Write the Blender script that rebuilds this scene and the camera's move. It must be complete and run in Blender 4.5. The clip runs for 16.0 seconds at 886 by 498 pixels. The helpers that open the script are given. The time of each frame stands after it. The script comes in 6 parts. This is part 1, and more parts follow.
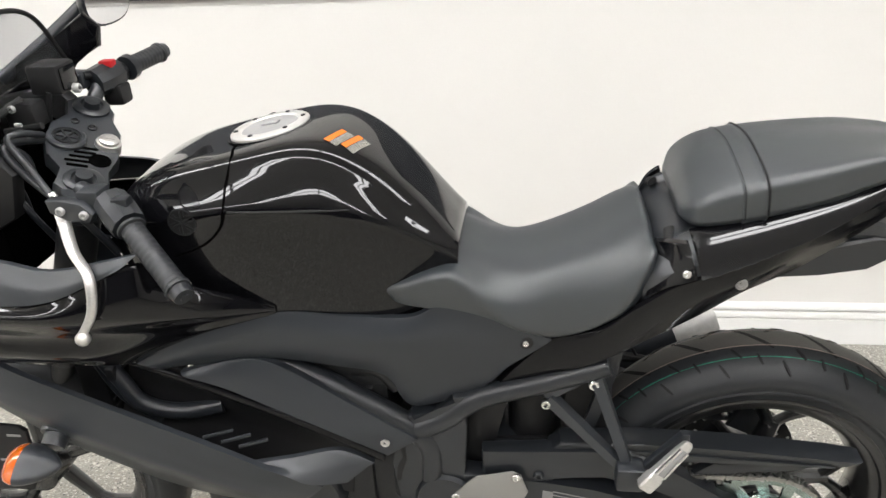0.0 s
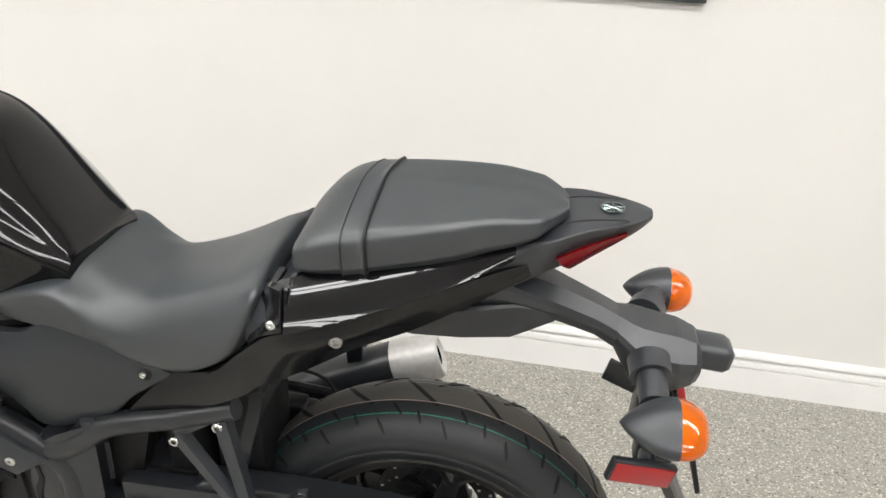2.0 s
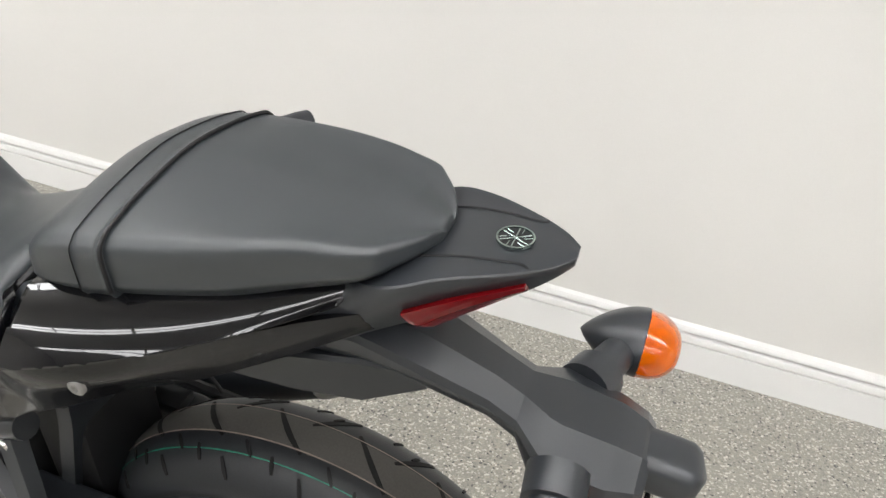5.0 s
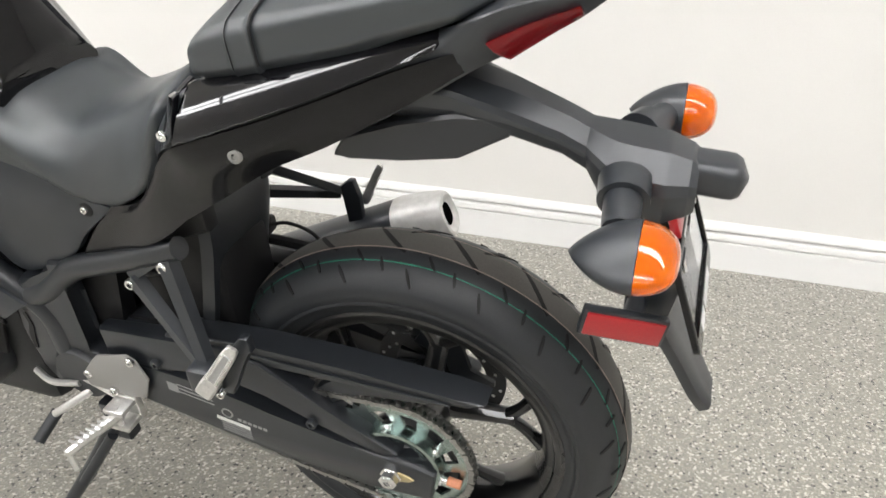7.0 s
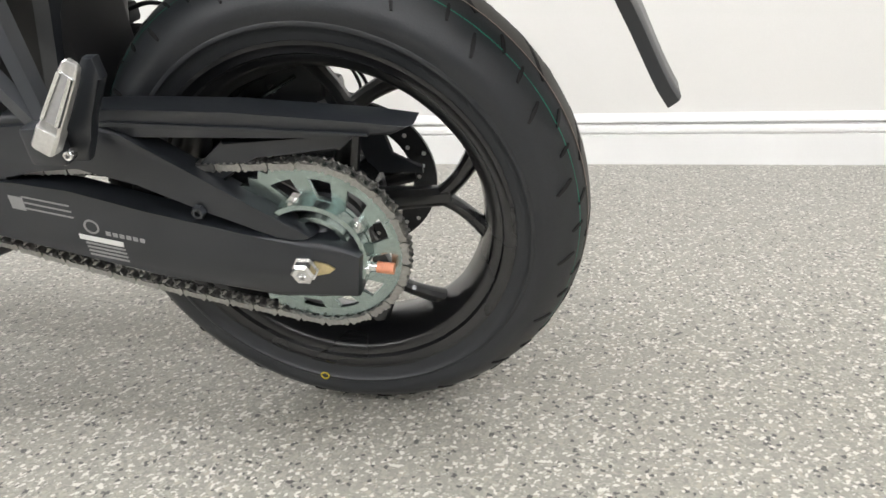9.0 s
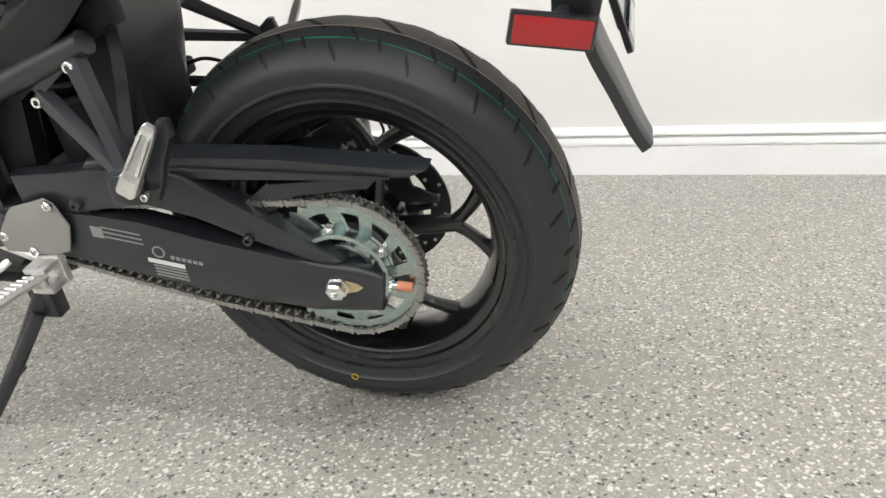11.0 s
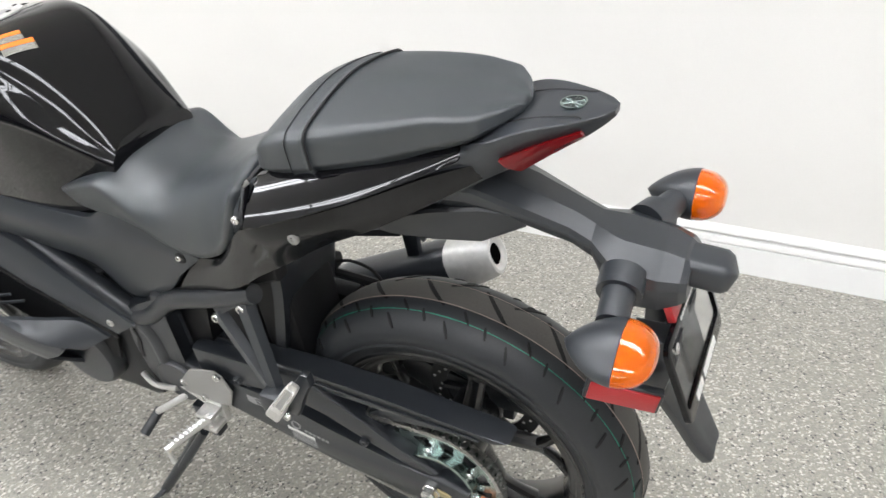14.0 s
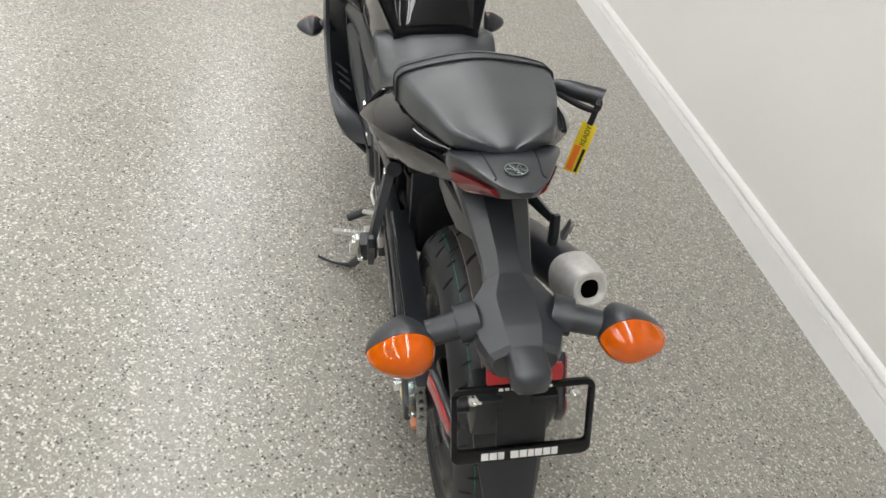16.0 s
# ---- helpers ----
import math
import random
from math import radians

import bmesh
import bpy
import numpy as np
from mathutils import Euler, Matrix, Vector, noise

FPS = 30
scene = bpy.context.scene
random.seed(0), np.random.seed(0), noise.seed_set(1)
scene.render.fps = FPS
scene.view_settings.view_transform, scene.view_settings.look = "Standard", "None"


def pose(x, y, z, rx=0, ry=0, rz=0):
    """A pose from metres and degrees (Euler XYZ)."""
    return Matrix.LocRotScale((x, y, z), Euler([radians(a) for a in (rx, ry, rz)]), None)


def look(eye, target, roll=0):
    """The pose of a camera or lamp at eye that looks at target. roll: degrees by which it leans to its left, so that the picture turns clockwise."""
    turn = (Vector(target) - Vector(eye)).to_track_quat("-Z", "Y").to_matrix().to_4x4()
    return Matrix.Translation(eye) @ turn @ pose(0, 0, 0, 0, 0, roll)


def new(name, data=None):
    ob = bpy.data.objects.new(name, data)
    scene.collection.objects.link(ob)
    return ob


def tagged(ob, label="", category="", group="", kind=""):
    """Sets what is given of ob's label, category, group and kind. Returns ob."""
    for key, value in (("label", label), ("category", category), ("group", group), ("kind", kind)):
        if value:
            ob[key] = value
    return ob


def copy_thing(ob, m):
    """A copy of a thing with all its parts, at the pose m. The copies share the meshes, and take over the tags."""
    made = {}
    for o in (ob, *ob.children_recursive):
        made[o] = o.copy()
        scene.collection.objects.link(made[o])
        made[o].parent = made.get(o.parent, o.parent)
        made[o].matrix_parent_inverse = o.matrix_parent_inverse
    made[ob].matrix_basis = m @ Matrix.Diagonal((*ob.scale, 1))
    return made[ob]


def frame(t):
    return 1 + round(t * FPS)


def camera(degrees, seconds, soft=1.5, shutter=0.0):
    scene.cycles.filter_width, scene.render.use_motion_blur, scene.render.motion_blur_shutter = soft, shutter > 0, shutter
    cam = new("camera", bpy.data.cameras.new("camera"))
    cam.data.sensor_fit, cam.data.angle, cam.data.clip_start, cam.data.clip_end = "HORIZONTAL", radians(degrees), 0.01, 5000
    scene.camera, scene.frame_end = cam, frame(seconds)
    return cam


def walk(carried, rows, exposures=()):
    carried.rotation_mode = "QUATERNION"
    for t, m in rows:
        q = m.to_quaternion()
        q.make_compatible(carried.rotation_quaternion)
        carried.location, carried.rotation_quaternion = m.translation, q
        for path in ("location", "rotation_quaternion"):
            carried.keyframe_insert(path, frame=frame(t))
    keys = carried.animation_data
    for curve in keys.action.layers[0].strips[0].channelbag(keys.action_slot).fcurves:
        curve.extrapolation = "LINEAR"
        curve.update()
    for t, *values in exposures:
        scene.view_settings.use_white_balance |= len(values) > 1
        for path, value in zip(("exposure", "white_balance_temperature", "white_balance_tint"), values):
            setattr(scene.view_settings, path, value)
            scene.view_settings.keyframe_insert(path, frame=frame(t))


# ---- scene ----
cam = camera(62.0, 16.0, shutter=0.15)
PATH = [
    (0, (0.231, 0.487, 1.113), (-0.018, 2.392, 0.557), -1.6),
    (0.5, (0.374, 0.442, 1.15), (0.092, 2.343, 0.596), -0.2),
    (1, (0.488, 0.484, 1.16), (0.211, 2.385, 0.602), 1.5),
    (1.5, (0.631, 0.589, 1.168), (0.377, 2.486, 0.589), 3.3),
    (2, (0.721, 0.678, 1.168), (0.493, 2.57, 0.561), 5.0),
    (2.5, (0.741, 0.794, 1.159), (0.529, 2.677, 0.52), 6.5),
    (3, (0.743, 0.934, 1.188), (0.484, 2.794, 0.5), 7.7),
    (3.5, (0.762, 1.018, 1.181), (0.443, 2.845, 0.432), 9.0),
    (3.7, (0.784, 1.062, 1.178), (0.451, 2.872, 0.396), 9.4),
    (5.9, (0.958, 1.083, 1.181), (0.336, 2.782, 0.329), 5.2),
    (6.5, (0.971, 0.919, 1.118), (0.332, 2.625, 0.292), 2.2),
    (7, (0.955, 0.843, 1.008), (0.348, 2.564, 0.189), 0.3),
    (7.5, (0.912, 0.816, 0.867), (0.36, 2.549, 0.035), -1.6),
    (8, (0.887, 0.799, 0.72), (0.388, 2.551, -0.105), -3.0),
    (8.5, (0.898, 0.831, 0.625), (0.453, 2.604, -0.186), -3.6),
    (9, (0.937, 0.869, 0.594), (0.528, 2.69, -0.125), -3.1),
    (9.2, (0.956, 0.856, 0.587), (0.546, 2.69, -0.096), -2.8),
    (11.3, (0.992, 0.749, 0.686), (0.501, 2.542, -0.052), -4.4),
    (11.5, (0.986, 0.751, 0.689), (0.509, 2.544, -0.058), -4.6),
    (12, (0.972, 0.758, 0.753), (0.528, 2.549, -0.02), -5.1),
    (12.5, (0.944, 0.751, 0.865), (0.607, 2.541, 0.039), -4.9),
    (13, (0.944, 0.765, 1.011), (0.573, 2.534, 0.157), -3.8),
    (13.5, (0.975, 0.78, 1.112), (0.438, 2.515, 0.275), -1.6),
    (14, (1.056, 0.824, 1.184), (0.223, 2.398, 0.272), -1.6),
    (14.5, (1.15, 0.952, 1.215), (-0.027, 2.174, 0.156), 0.1),
    (15, (1.224, 1.037, 1.281), (-0.077, 1.969, 0.081), 7.6),
    (15.5, (1.399, 1.106, 1.374), (0.02, 1.833, 0.121), 15.4),
    (16, (1.555, 1.26, 1.425), (0.07, 1.8, 0.199), 18.4),
]
EXPOSURE = [(0, 0.15, 6420, 10), (2.5, 0.02, 6540, 10), (3.5, -0.09, 6650, 10), (6, 0.05, 6250, 10), (8, 0.26, 6500, 10), (9, 0.22, 6300, 10), (11.5, 0.18, 6330, 10), (13, 0.26, 6120, 10), (14.5, 0.20, 6200, 10), (15.2, -0.04, 6330, 10), (15.6, -0.17, 6340, 10), (16, -0.32, 6380, 10)]
walk(cam, [(t, look(eye, target, roll)) for t, eye, target, roll in PATH], EXPOSURE)

# ---- world and lights ----
world = bpy.data.worlds.new("room_air")
scene.world = world
world.use_nodes = True
world.node_tree.nodes["Background"].inputs[0].default_value = (1, 0.98, 0.95, 1)
world.node_tree.nodes["Background"].inputs[1].default_value = 0.15

WALL_Y, EAST_X, WEST_X, SOUTH_Y, CEIL_Z = 3.135, 7.0, -8.0, -11.0, 3.3
TUBES = [(x, y) for y in (-3.8, -1.4, 1.0) for x in (-6.0, -3.55, -1.1, 1.35, 3.8)]
STRIP_POWER = 18.0


# ---- materials ----
def material(name, color, rough=0.5, metal=0.0, coat=0.0, vary=0.15, grain=220.0, bump=0.0, big=6.0, coat_rough=0.03, emit=None, spec=0.5):
    """A principled surface with colour and roughness varied at two scales, and a fine relief."""
    m = bpy.data.materials.new(name)
    m.use_nodes = True
    n, l = m.node_tree.nodes, m.node_tree.links
    b = n["Principled BSDF"]
    b.inputs["Metallic"].default_value = metal
    b.inputs["Coat Weight"].default_value = coat
    b.inputs["Coat Roughness"].default_value = coat_rough
    b.inputs["Specular IOR Level"].default_value = spec
    tc = n.new("ShaderNodeTexCoord")
    fine, wide = n.new("ShaderNodeTexNoise"), n.new("ShaderNodeTexNoise")
    fine.inputs["Scale"].default_value, wide.inputs["Scale"].default_value = grain, big
    fine.inputs["Detail"].default_value = wide.inputs["Detail"].default_value = 3
    add = n.new("ShaderNodeMath")
    add.operation = "ADD"
    for k, tex in enumerate((fine, wide)):
        l.new(tc.outputs["Object"], tex.inputs["Vector"])
        l.new(tex.outputs["Fac"], add.inputs[k])
    ramp = n.new("ShaderNodeMapRange")
    ramp.inputs["From Min"].default_value, ramp.inputs["From Max"].default_value = 0.6, 1.4
    ramp.inputs["To Min"].default_value, ramp.inputs["To Max"].default_value = 1 - vary, 1 + vary
    l.new(add.outputs[0], ramp.inputs["Value"])
    scale = n.new("ShaderNodeVectorMath")
    scale.operation = "SCALE"
    scale.inputs[0].default_value = color
    l.new(ramp.outputs[0], scale.inputs["Scale"])
    l.new(scale.outputs[0], b.inputs["Base Color"])
    rr = n.new("ShaderNodeMapRange")
    rr.inputs["From Min"].default_value, rr.inputs["From Max"].default_value = 0.3, 0.7
    rr.inputs["To Min"].default_value, rr.inputs["To Max"].default_value = rough * (1 - vary * 0.6), min(1, rough * (1 + vary * 0.6))
    l.new(wide.outputs["Fac"], rr.inputs["Value"])
    l.new(rr.outputs[0], b.inputs["Roughness"])
    if bump:
        bm_ = n.new("ShaderNodeBump")
        bm_.inputs["Strength"].default_value, bm_.inputs["Distance"].default_value = bump, 0.001
        l.new(fine.outputs["Fac"], bm_.inputs["Height"])
        l.new(bm_.outputs["Normal"], b.inputs["Normal"])
    if emit:
        b.inputs["Emission Color"].default_value = (*emit[:3], 1)
        b.inputs["Emission Strength"].default_value = emit[3]
    return m


def glassy(name, color, rough=0.05, trans=1.0, ior=1.45):
    m = material(name, color, rough, vary=0.05)
    b = m.node_tree.nodes["Principled BSDF"]
    b.inputs["Transmission Weight"].default_value = trans
    b.inputs["IOR"].default_value = ior
    return m


def flake_floor():
    """Epoxy floor with vinyl chips: white, tan, grey and black flakes of a few millimetres in a grey coat."""
    m = bpy.data.materials.new("flake_floor")
    m.use_nodes = True
    n, l = m.node_tree.nodes, m.node_tree.links
    b = n["Principled BSDF"]
    tc = n.new("ShaderNodeTexCoord")
    warp = n.new("ShaderNodeTexNoise")
    warp.inputs["Scale"].default_value = 160
    mixv = n.new("ShaderNodeMix")
    mixv.data_type, mixv.blend_type = "RGBA", "ADD"
    mixv.inputs["Factor"].default_value = 0.006
    l.new(tc.outputs["Object"], warp.inputs["Vector"])
    l.new(tc.outputs["Object"], mixv.inputs["A"])
    l.new(warp.outputs["Color"], mixv.inputs["B"])
    out = None
    base = n.new("ShaderNodeTexNoise")
    base.inputs["Scale"].default_value = 1.7
    base.inputs["Detail"].default_value = 5
    l.new(tc.outputs["Object"], base.inputs["Vector"])
    ground = n.new("ShaderNodeValToRGB")
    ground.color_ramp.elements[0].position, ground.color_ramp.elements[1].position = 0.3, 0.7
    ground.color_ramp.elements[0].color, ground.color_ramp.elements[1].color = (0.260, 0.250, 0.216, 1), (0.323, 0.311, 0.272, 1)
    l.new(base.outputs["Fac"], ground.inputs["Fac"])
    out = ground.outputs["Color"]
    for size, stops in ((280, ((0.0, (0.307, 0.295, 0.257, 1)), (0.3, (0.355, 0.341, 0.297, 1)), (0.6, (0.246, 0.236, 0.210, 1)), (0.82, (0.483, 0.463, 0.409, 1)))),
                        (205, ((0.0, (0.350, 0.331, 0.288, 1)), (0.34, (0.092, 0.089, 0.085, 1)), (0.47, (0.387, 0.358, 0.303, 1)), (0.66, (0.636, 0.616, 0.563, 1))))):
        v = n.new("ShaderNodeTexVoronoi")
        v.inputs["Scale"].default_value = size
        l.new(mixv.outputs["Result"], v.inputs["Vector"])
        sep = n.new("ShaderNodeSeparateColor")
        l.new(v.outputs["Color"], sep.inputs[0])
        r = n.new("ShaderNodeValToRGB")
        r.color_ramp.interpolation = "CONSTANT"
        r.color_ramp.elements[0].position, r.color_ramp.elements[0].color = stops[0]
        r.color_ramp.elements[1].position, r.color_ramp.elements[1].color = stops[1]
        for p, c in stops[2:]:
            e = r.color_ramp.elements.new(p)
            e.color = c
        l.new(sep.outputs[0], r.inputs["Fac"])
        keep = n.new("ShaderNodeMath")
        keep.operation = "GREATER_THAN"
        keep.inputs[1].default_value = 0.46 if size == 280 else 0.69
        l.new(sep.outputs[1], keep.inputs[0])
        mix = n.new("ShaderNodeMix")
        mix.data_type = "RGBA"
        l.new(keep.outputs[0], mix.inputs["Factor"])
        l.new(out, mix.inputs["A"])
        l.new(r.outputs["Color"], mix.inputs["B"])
        out = mix.outputs["Result"]
    l.new(out, b.inputs["Base Color"])
    rough = n.new("ShaderNodeMapRange")
    rough.inputs["To Min"].default_value, rough.inputs["To Max"].default_value = 0.24, 0.38
    l.new(base.outputs["Fac"], rough.inputs["Value"])
    l.new(rough.outputs[0], b.inputs["Roughness"])
    bump = n.new("ShaderNodeBump")
    bump.inputs["Strength"].default_value, bump.inputs["Distance"].default_value = 0.25, 0.001
    l.new(warp.outputs["Fac"], bump.inputs["Height"])
    l.new(bump.outputs["Normal"], b.inputs["Normal"])
    return m


FLOOR = flake_floor()
WALL = material("wall_paint", (0.80, 0.785, 0.755), 0.45, vary=0.03, grain=500, bump=0.08, big=1.2)
TRIM = material("trim_paint", (0.88, 0.875, 0.86), 0.28, vary=0.03, grain=300, bump=0.04)
DARKWALL = material("unseen_dark_wall", (0.10, 0.10, 0.105), 0.6, vary=0.06, grain=300, bump=0.05)
CEIL = material("ceiling_paint", (0.82, 0.81, 0.79), 0.7, vary=0.03, grain=120, bump=0.1)
SIGN = material("sign_charcoal", (0.045, 0.05, 0.06), 0.4, vary=0.1)
TUBE = material("strip_glow", (0.9, 0.9, 0.9), 0.4, emit=(1.0, 0.985, 0.975, STRIP_POWER))
HOUSING = material("white_metal", (0.8, 0.8, 0.8), 0.4)
GLOSS = material("gloss_black_paint", (0.004, 0.004, 0.005), 0.2, coat=1.0, vary=0.1, coat_rough=0.02, spec=0.05)
GLOSS.node_tree.nodes["Principled BSDF"].inputs["Coat IOR"].default_value = 1.41
SATIN = material("satin_black_plastic", (0.024, 0.027, 0.032), 0.34, vary=0.12, grain=900, bump=0.12, spec=0.7)
GREY = material("charcoal_plastic", (0.025, 0.0285, 0.034), 0.37, vary=0.14, grain=900, bump=0.15, spec=0.75)
FRAME = material("black_powder_coat", (0.0185, 0.021, 0.025), 0.33, vary=0.15, grain=700, bump=0.15, spec=0.6)
SIDE = material("side_panel_plastic", (0.027, 0.031, 0.037), 0.31, vary=0.12, grain=900, bump=0.12)
# Sheenless black: the shade of gaps, recesses and hollows put into colour.
VOID = material("shade_black", (0.002, 0.002, 0.002), 0.9, vary=0.05, spec=0.0)
SEAT = material("seat_vinyl", (0.035, 0.041, 0.046), 0.36, vary=0.12, grain=1400, bump=0.35, spec=0.9)
RUBBER = material("tyre_rubber", (0.0195, 0.0215, 0.0245), 0.45, vary=0.16, grain=420, bump=0.2)
TREAD = material("tread_rubber", (0.088, 0.084, 0.077), 0.62, vary=0.18, grain=420, bump=0.25)
GROOVE = material("groove_shade", (0.008, 0.008, 0.008), 0.8)
GREEN = material("green_marking", (0.016, 0.19, 0.125), 0.5, vary=0.4, grain=90)
MOULD = material("mould_flash", (0.30, 0.24, 0.21), 0.7, vary=0.4, grain=60)
YELLOW = material("yellow_marking", (0.55, 0.42, 0.03), 0.5)
STEEL = material("zinc_steel", (0.34, 0.41, 0.39), 0.26, metal=1.0, vary=0.2, grain=160, bump=0.05)
CHROME = material("bright_alloy", (0.78, 0.78, 0.77), 0.22, metal=1.0, vary=0.1)
# Darkened so that the shade around the engine sits in the colour.
DARKMETAL = material("dark_metal", (0.032, 0.033, 0.035), 0.4, metal=0.5, vary=0.2)
AMBER = glassy("amber_lens", (1.0, 0.215, 0.0), 0.04, 0.6, 1.33)
AMBER.node_tree.nodes["Principled BSDF"].inputs["Coat Weight"].default_value = 0.85
AMBER.node_tree.nodes["Principled BSDF"].inputs["Coat Roughness"].default_value = 0.02
RED = glassy("red_lens", (0.19, 0.004, 0.007), 0.08, 0.15)
REFLECT = material("red_reflector", (0.40, 0.006, 0.011), 0.3, coat=0.5, vary=0.2, grain=600, bump=0.4)
SEMI = material("semi_gloss_black", (0.005, 0.005, 0.006), 0.22, vary=0.12, grain=600, coat=0.35, coat_rough=0.05, spec=0.12)
PIPING = material("seam_black", (0.006, 0.006, 0.007), 0.6, vary=0.1)
ALLOY = material("cast_alloy", (0.70, 0.69, 0.67), 0.30, metal=0.80, vary=0.15, grain=300, bump=0.1)
MUFFLER = material("brushed_muffler", (0.60, 0.59, 0.57), 0.42, metal=0.35, vary=0.15, grain=90, bump=0.05)
CLEAR = glassy("clear_sheet", (0.92, 0.93, 0.93), 0.06, 1.0, 1.12)
SMOKE = glassy("smoked_screen", (0.70, 0.71, 0.73), 0.05, 0.95, 1.1)
MIRROR = material("mirror_glass", (0.85, 0.85, 0.86), 0.02, metal=1.0, vary=0.01)
WHITE = material("print_and_hole_white", (0.75, 0.75, 0.73), 0.5, vary=0.05)
PRINT = material("grey_print", (0.28, 0.28, 0.28), 0.5, vary=0.1)
ORANGE = material("orange_label", (0.85, 0.20, 0.02), 0.4, vary=0.08)
CAPGREY = material("cap_grey", (0.40, 0.40, 0.40), 0.45, metal=0.3, vary=0.1)
LABELGREY = material("label_print", (0.40, 0.39, 0.36), 0.5, vary=0.25, grain=900)
HEEL = material("brushed_plate", (0.33, 0.325, 0.31), 0.5, metal=0.35, vary=0.08, grain=500, bump=0.05)
CAPRING = material("cap_ring_alloy", (0.62, 0.61, 0.59), 0.4, metal=0.35, vary=0.08)
REDPLASTIC = material("red_plastic", (0.55, 0.015, 0.02), 0.35, vary=0.08)
TAGYELLOW = material("yellow_tag", (0.80, 0.62, 0.02), 0.5, vary=0.06)
BRASS = material("gold_zinc", (0.62, 0.52, 0.30), 0.3, metal=1.0, vary=0.15)
BRONZE = material("copper_mark", (0.62, 0.25, 0.14), 0.45, vary=0.15)
CHAIN = material("chain_steel", (0.34, 0.335, 0.32), 0.34, metal=1.0, vary=0.25, grain=200, bump=0.1)
RIM = material("rim_black", (0.006, 0.0062, 0.007), 0.28, coat=0.5, vary=0.1)


# ---- shape helpers ----
def mesh_of(bm, name, mat, smooth=True, angle=40):
    me = bpy.data.meshes.new(name)
    bmesh.ops.recalc_face_normals(bm, faces=bm.faces)
    for f in bm.faces:
        f.smooth = smooth
    if smooth:
        lim = radians(angle)
        for e in bm.edges:
            if len(e.link_faces) == 2 and e.calc_face_angle(0) > lim:
                e.smooth = False
    bm.to_mesh(me)
    bm.free()
    me.materials.append(mat)
    return me


def part(name, bm, mat, parent=None, label="", angle=40):
    ob = new(name, mesh_of(bm, name, mat, True, angle))
    if parent:
        ob.parent = parent
    if label:
        ob["label"] = label
    return ob


def box(bm, x0, x1, y0, y1, z0, z1, bevel=0.0):
    made = bmesh.ops.create_cube(bm, size=1)["verts"]
    for v in made:
        v.co = Vector((x0 + (v.co.x + 0.5) * (x1 - x0), y0 + (v.co.y + 0.5) * (y1 - y0), z0 + (v.co.z + 0.5) * (z1 - z0)))
    if bevel:
        edges = list({e for v in made for e in v.link_edges})
        bmesh.ops.bevel(bm, geom=edges, offset=bevel, segments=2, affect="EDGES", profile=0.5)
    return made


def curve(points, n):
    """n points along a Catmull-Rom curve through the control points."""
    p = [Vector(q) for q in points]
    if len(p) == 2:
        return [p[0].lerp(p[1], i / (n - 1)) for i in range(n)]
    out = []
    for i in range(n):
        s = i / (n - 1) * (len(p) - 1)
        k = min(int(s), len(p) - 2)
        f = s - k
        a, b, c, d = p[max(k - 1, 0)], p[k], p[k + 1], p[min(k + 2, len(p) - 1)]
        out.append(0.5 * (2 * b + (c - a) * f + (2 * a - 5 * b + 4 * c - d) * f * f + (3 * b - a - 3 * c + d) * f ** 3))
    return out


def both(section):
    """A half section on the near side, from its middle outwards, made whole."""
    return [(x, -y, z) for x, y, z in reversed(section)] + [q for q in section if abs(q[1]) > 1e-6]


def surface(sections, nu, nv):
    """A grid through the sections: nu along the row of sections, nv within each."""
    rows = [curve(s, nv) for s in sections]
    cols = [curve([r[j] for r in rows], nu) for j in range(nv)]
    return [[cols[j][i] for j in range(nv)] for i in range(nu)]


def solid(bm, grid, ring=False, caps=True):
    """A closed body: each row of the grid is a ring."""
    vs = [[bm.verts.new(p) for p in row] for row in grid]
    n = len(vs[0])
    for a, b in zip(vs, vs[1:]):
        for j in range(n):
            bm.faces.new((a[j], a[(j + 1) % n], b[(j + 1) % n], b[j]))
    if caps:
        bm.faces.new(vs[0])
        bm.faces.new(list(reversed(vs[-1])))
    return vs


def shell(bm, grid, thick):
    """A panel of that thickness: the grid is its outer face, thick goes to the side of its normals, minus to the other."""
    nu, nv = len(grid), len(grid[0])
    def normal(i, j):
        a = grid[min(i + 1, nu - 1)][j] - grid[max(i - 1, 0)][j]
        b = grid[i][min(j + 1, nv - 1)] - grid[i][max(j - 1, 0)]
        c = a.cross(b)
        return c.normalized() if c.length > 1e-12 else Vector((0, 1, 0))
    outer = [[bm.verts.new(p) for p in row] for row in grid]
    inner = [[bm.verts.new(grid[i][j] + thick * normal(i, j)) for j in range(nv)] for i in range(nu)]
    for i in range(nu - 1):
        for j in range(nv - 1):
            bm.faces.new((outer[i][j], outer[i][j + 1], outer[i + 1][j + 1], outer[i + 1][j]))
            bm.faces.new((inner[i][j], inner[i + 1][j], inner[i + 1][j + 1], inner[i][j + 1]))
    rim = [(i, 0) for i in range(nu)] + [(nu - 1, j) for j in range(1, nv)] + [(i, nv - 1) for i in range(nu - 2, -1, -1)] + [(0, j) for j in range(nv - 2, 0, -1)]
    for (a, b), (c, d) in zip(rim, rim[1:] + rim[:1]):
        bm.faces.new((outer[a][b], inner[a][b], inner[c][d], outer[c][d]))
    return outer


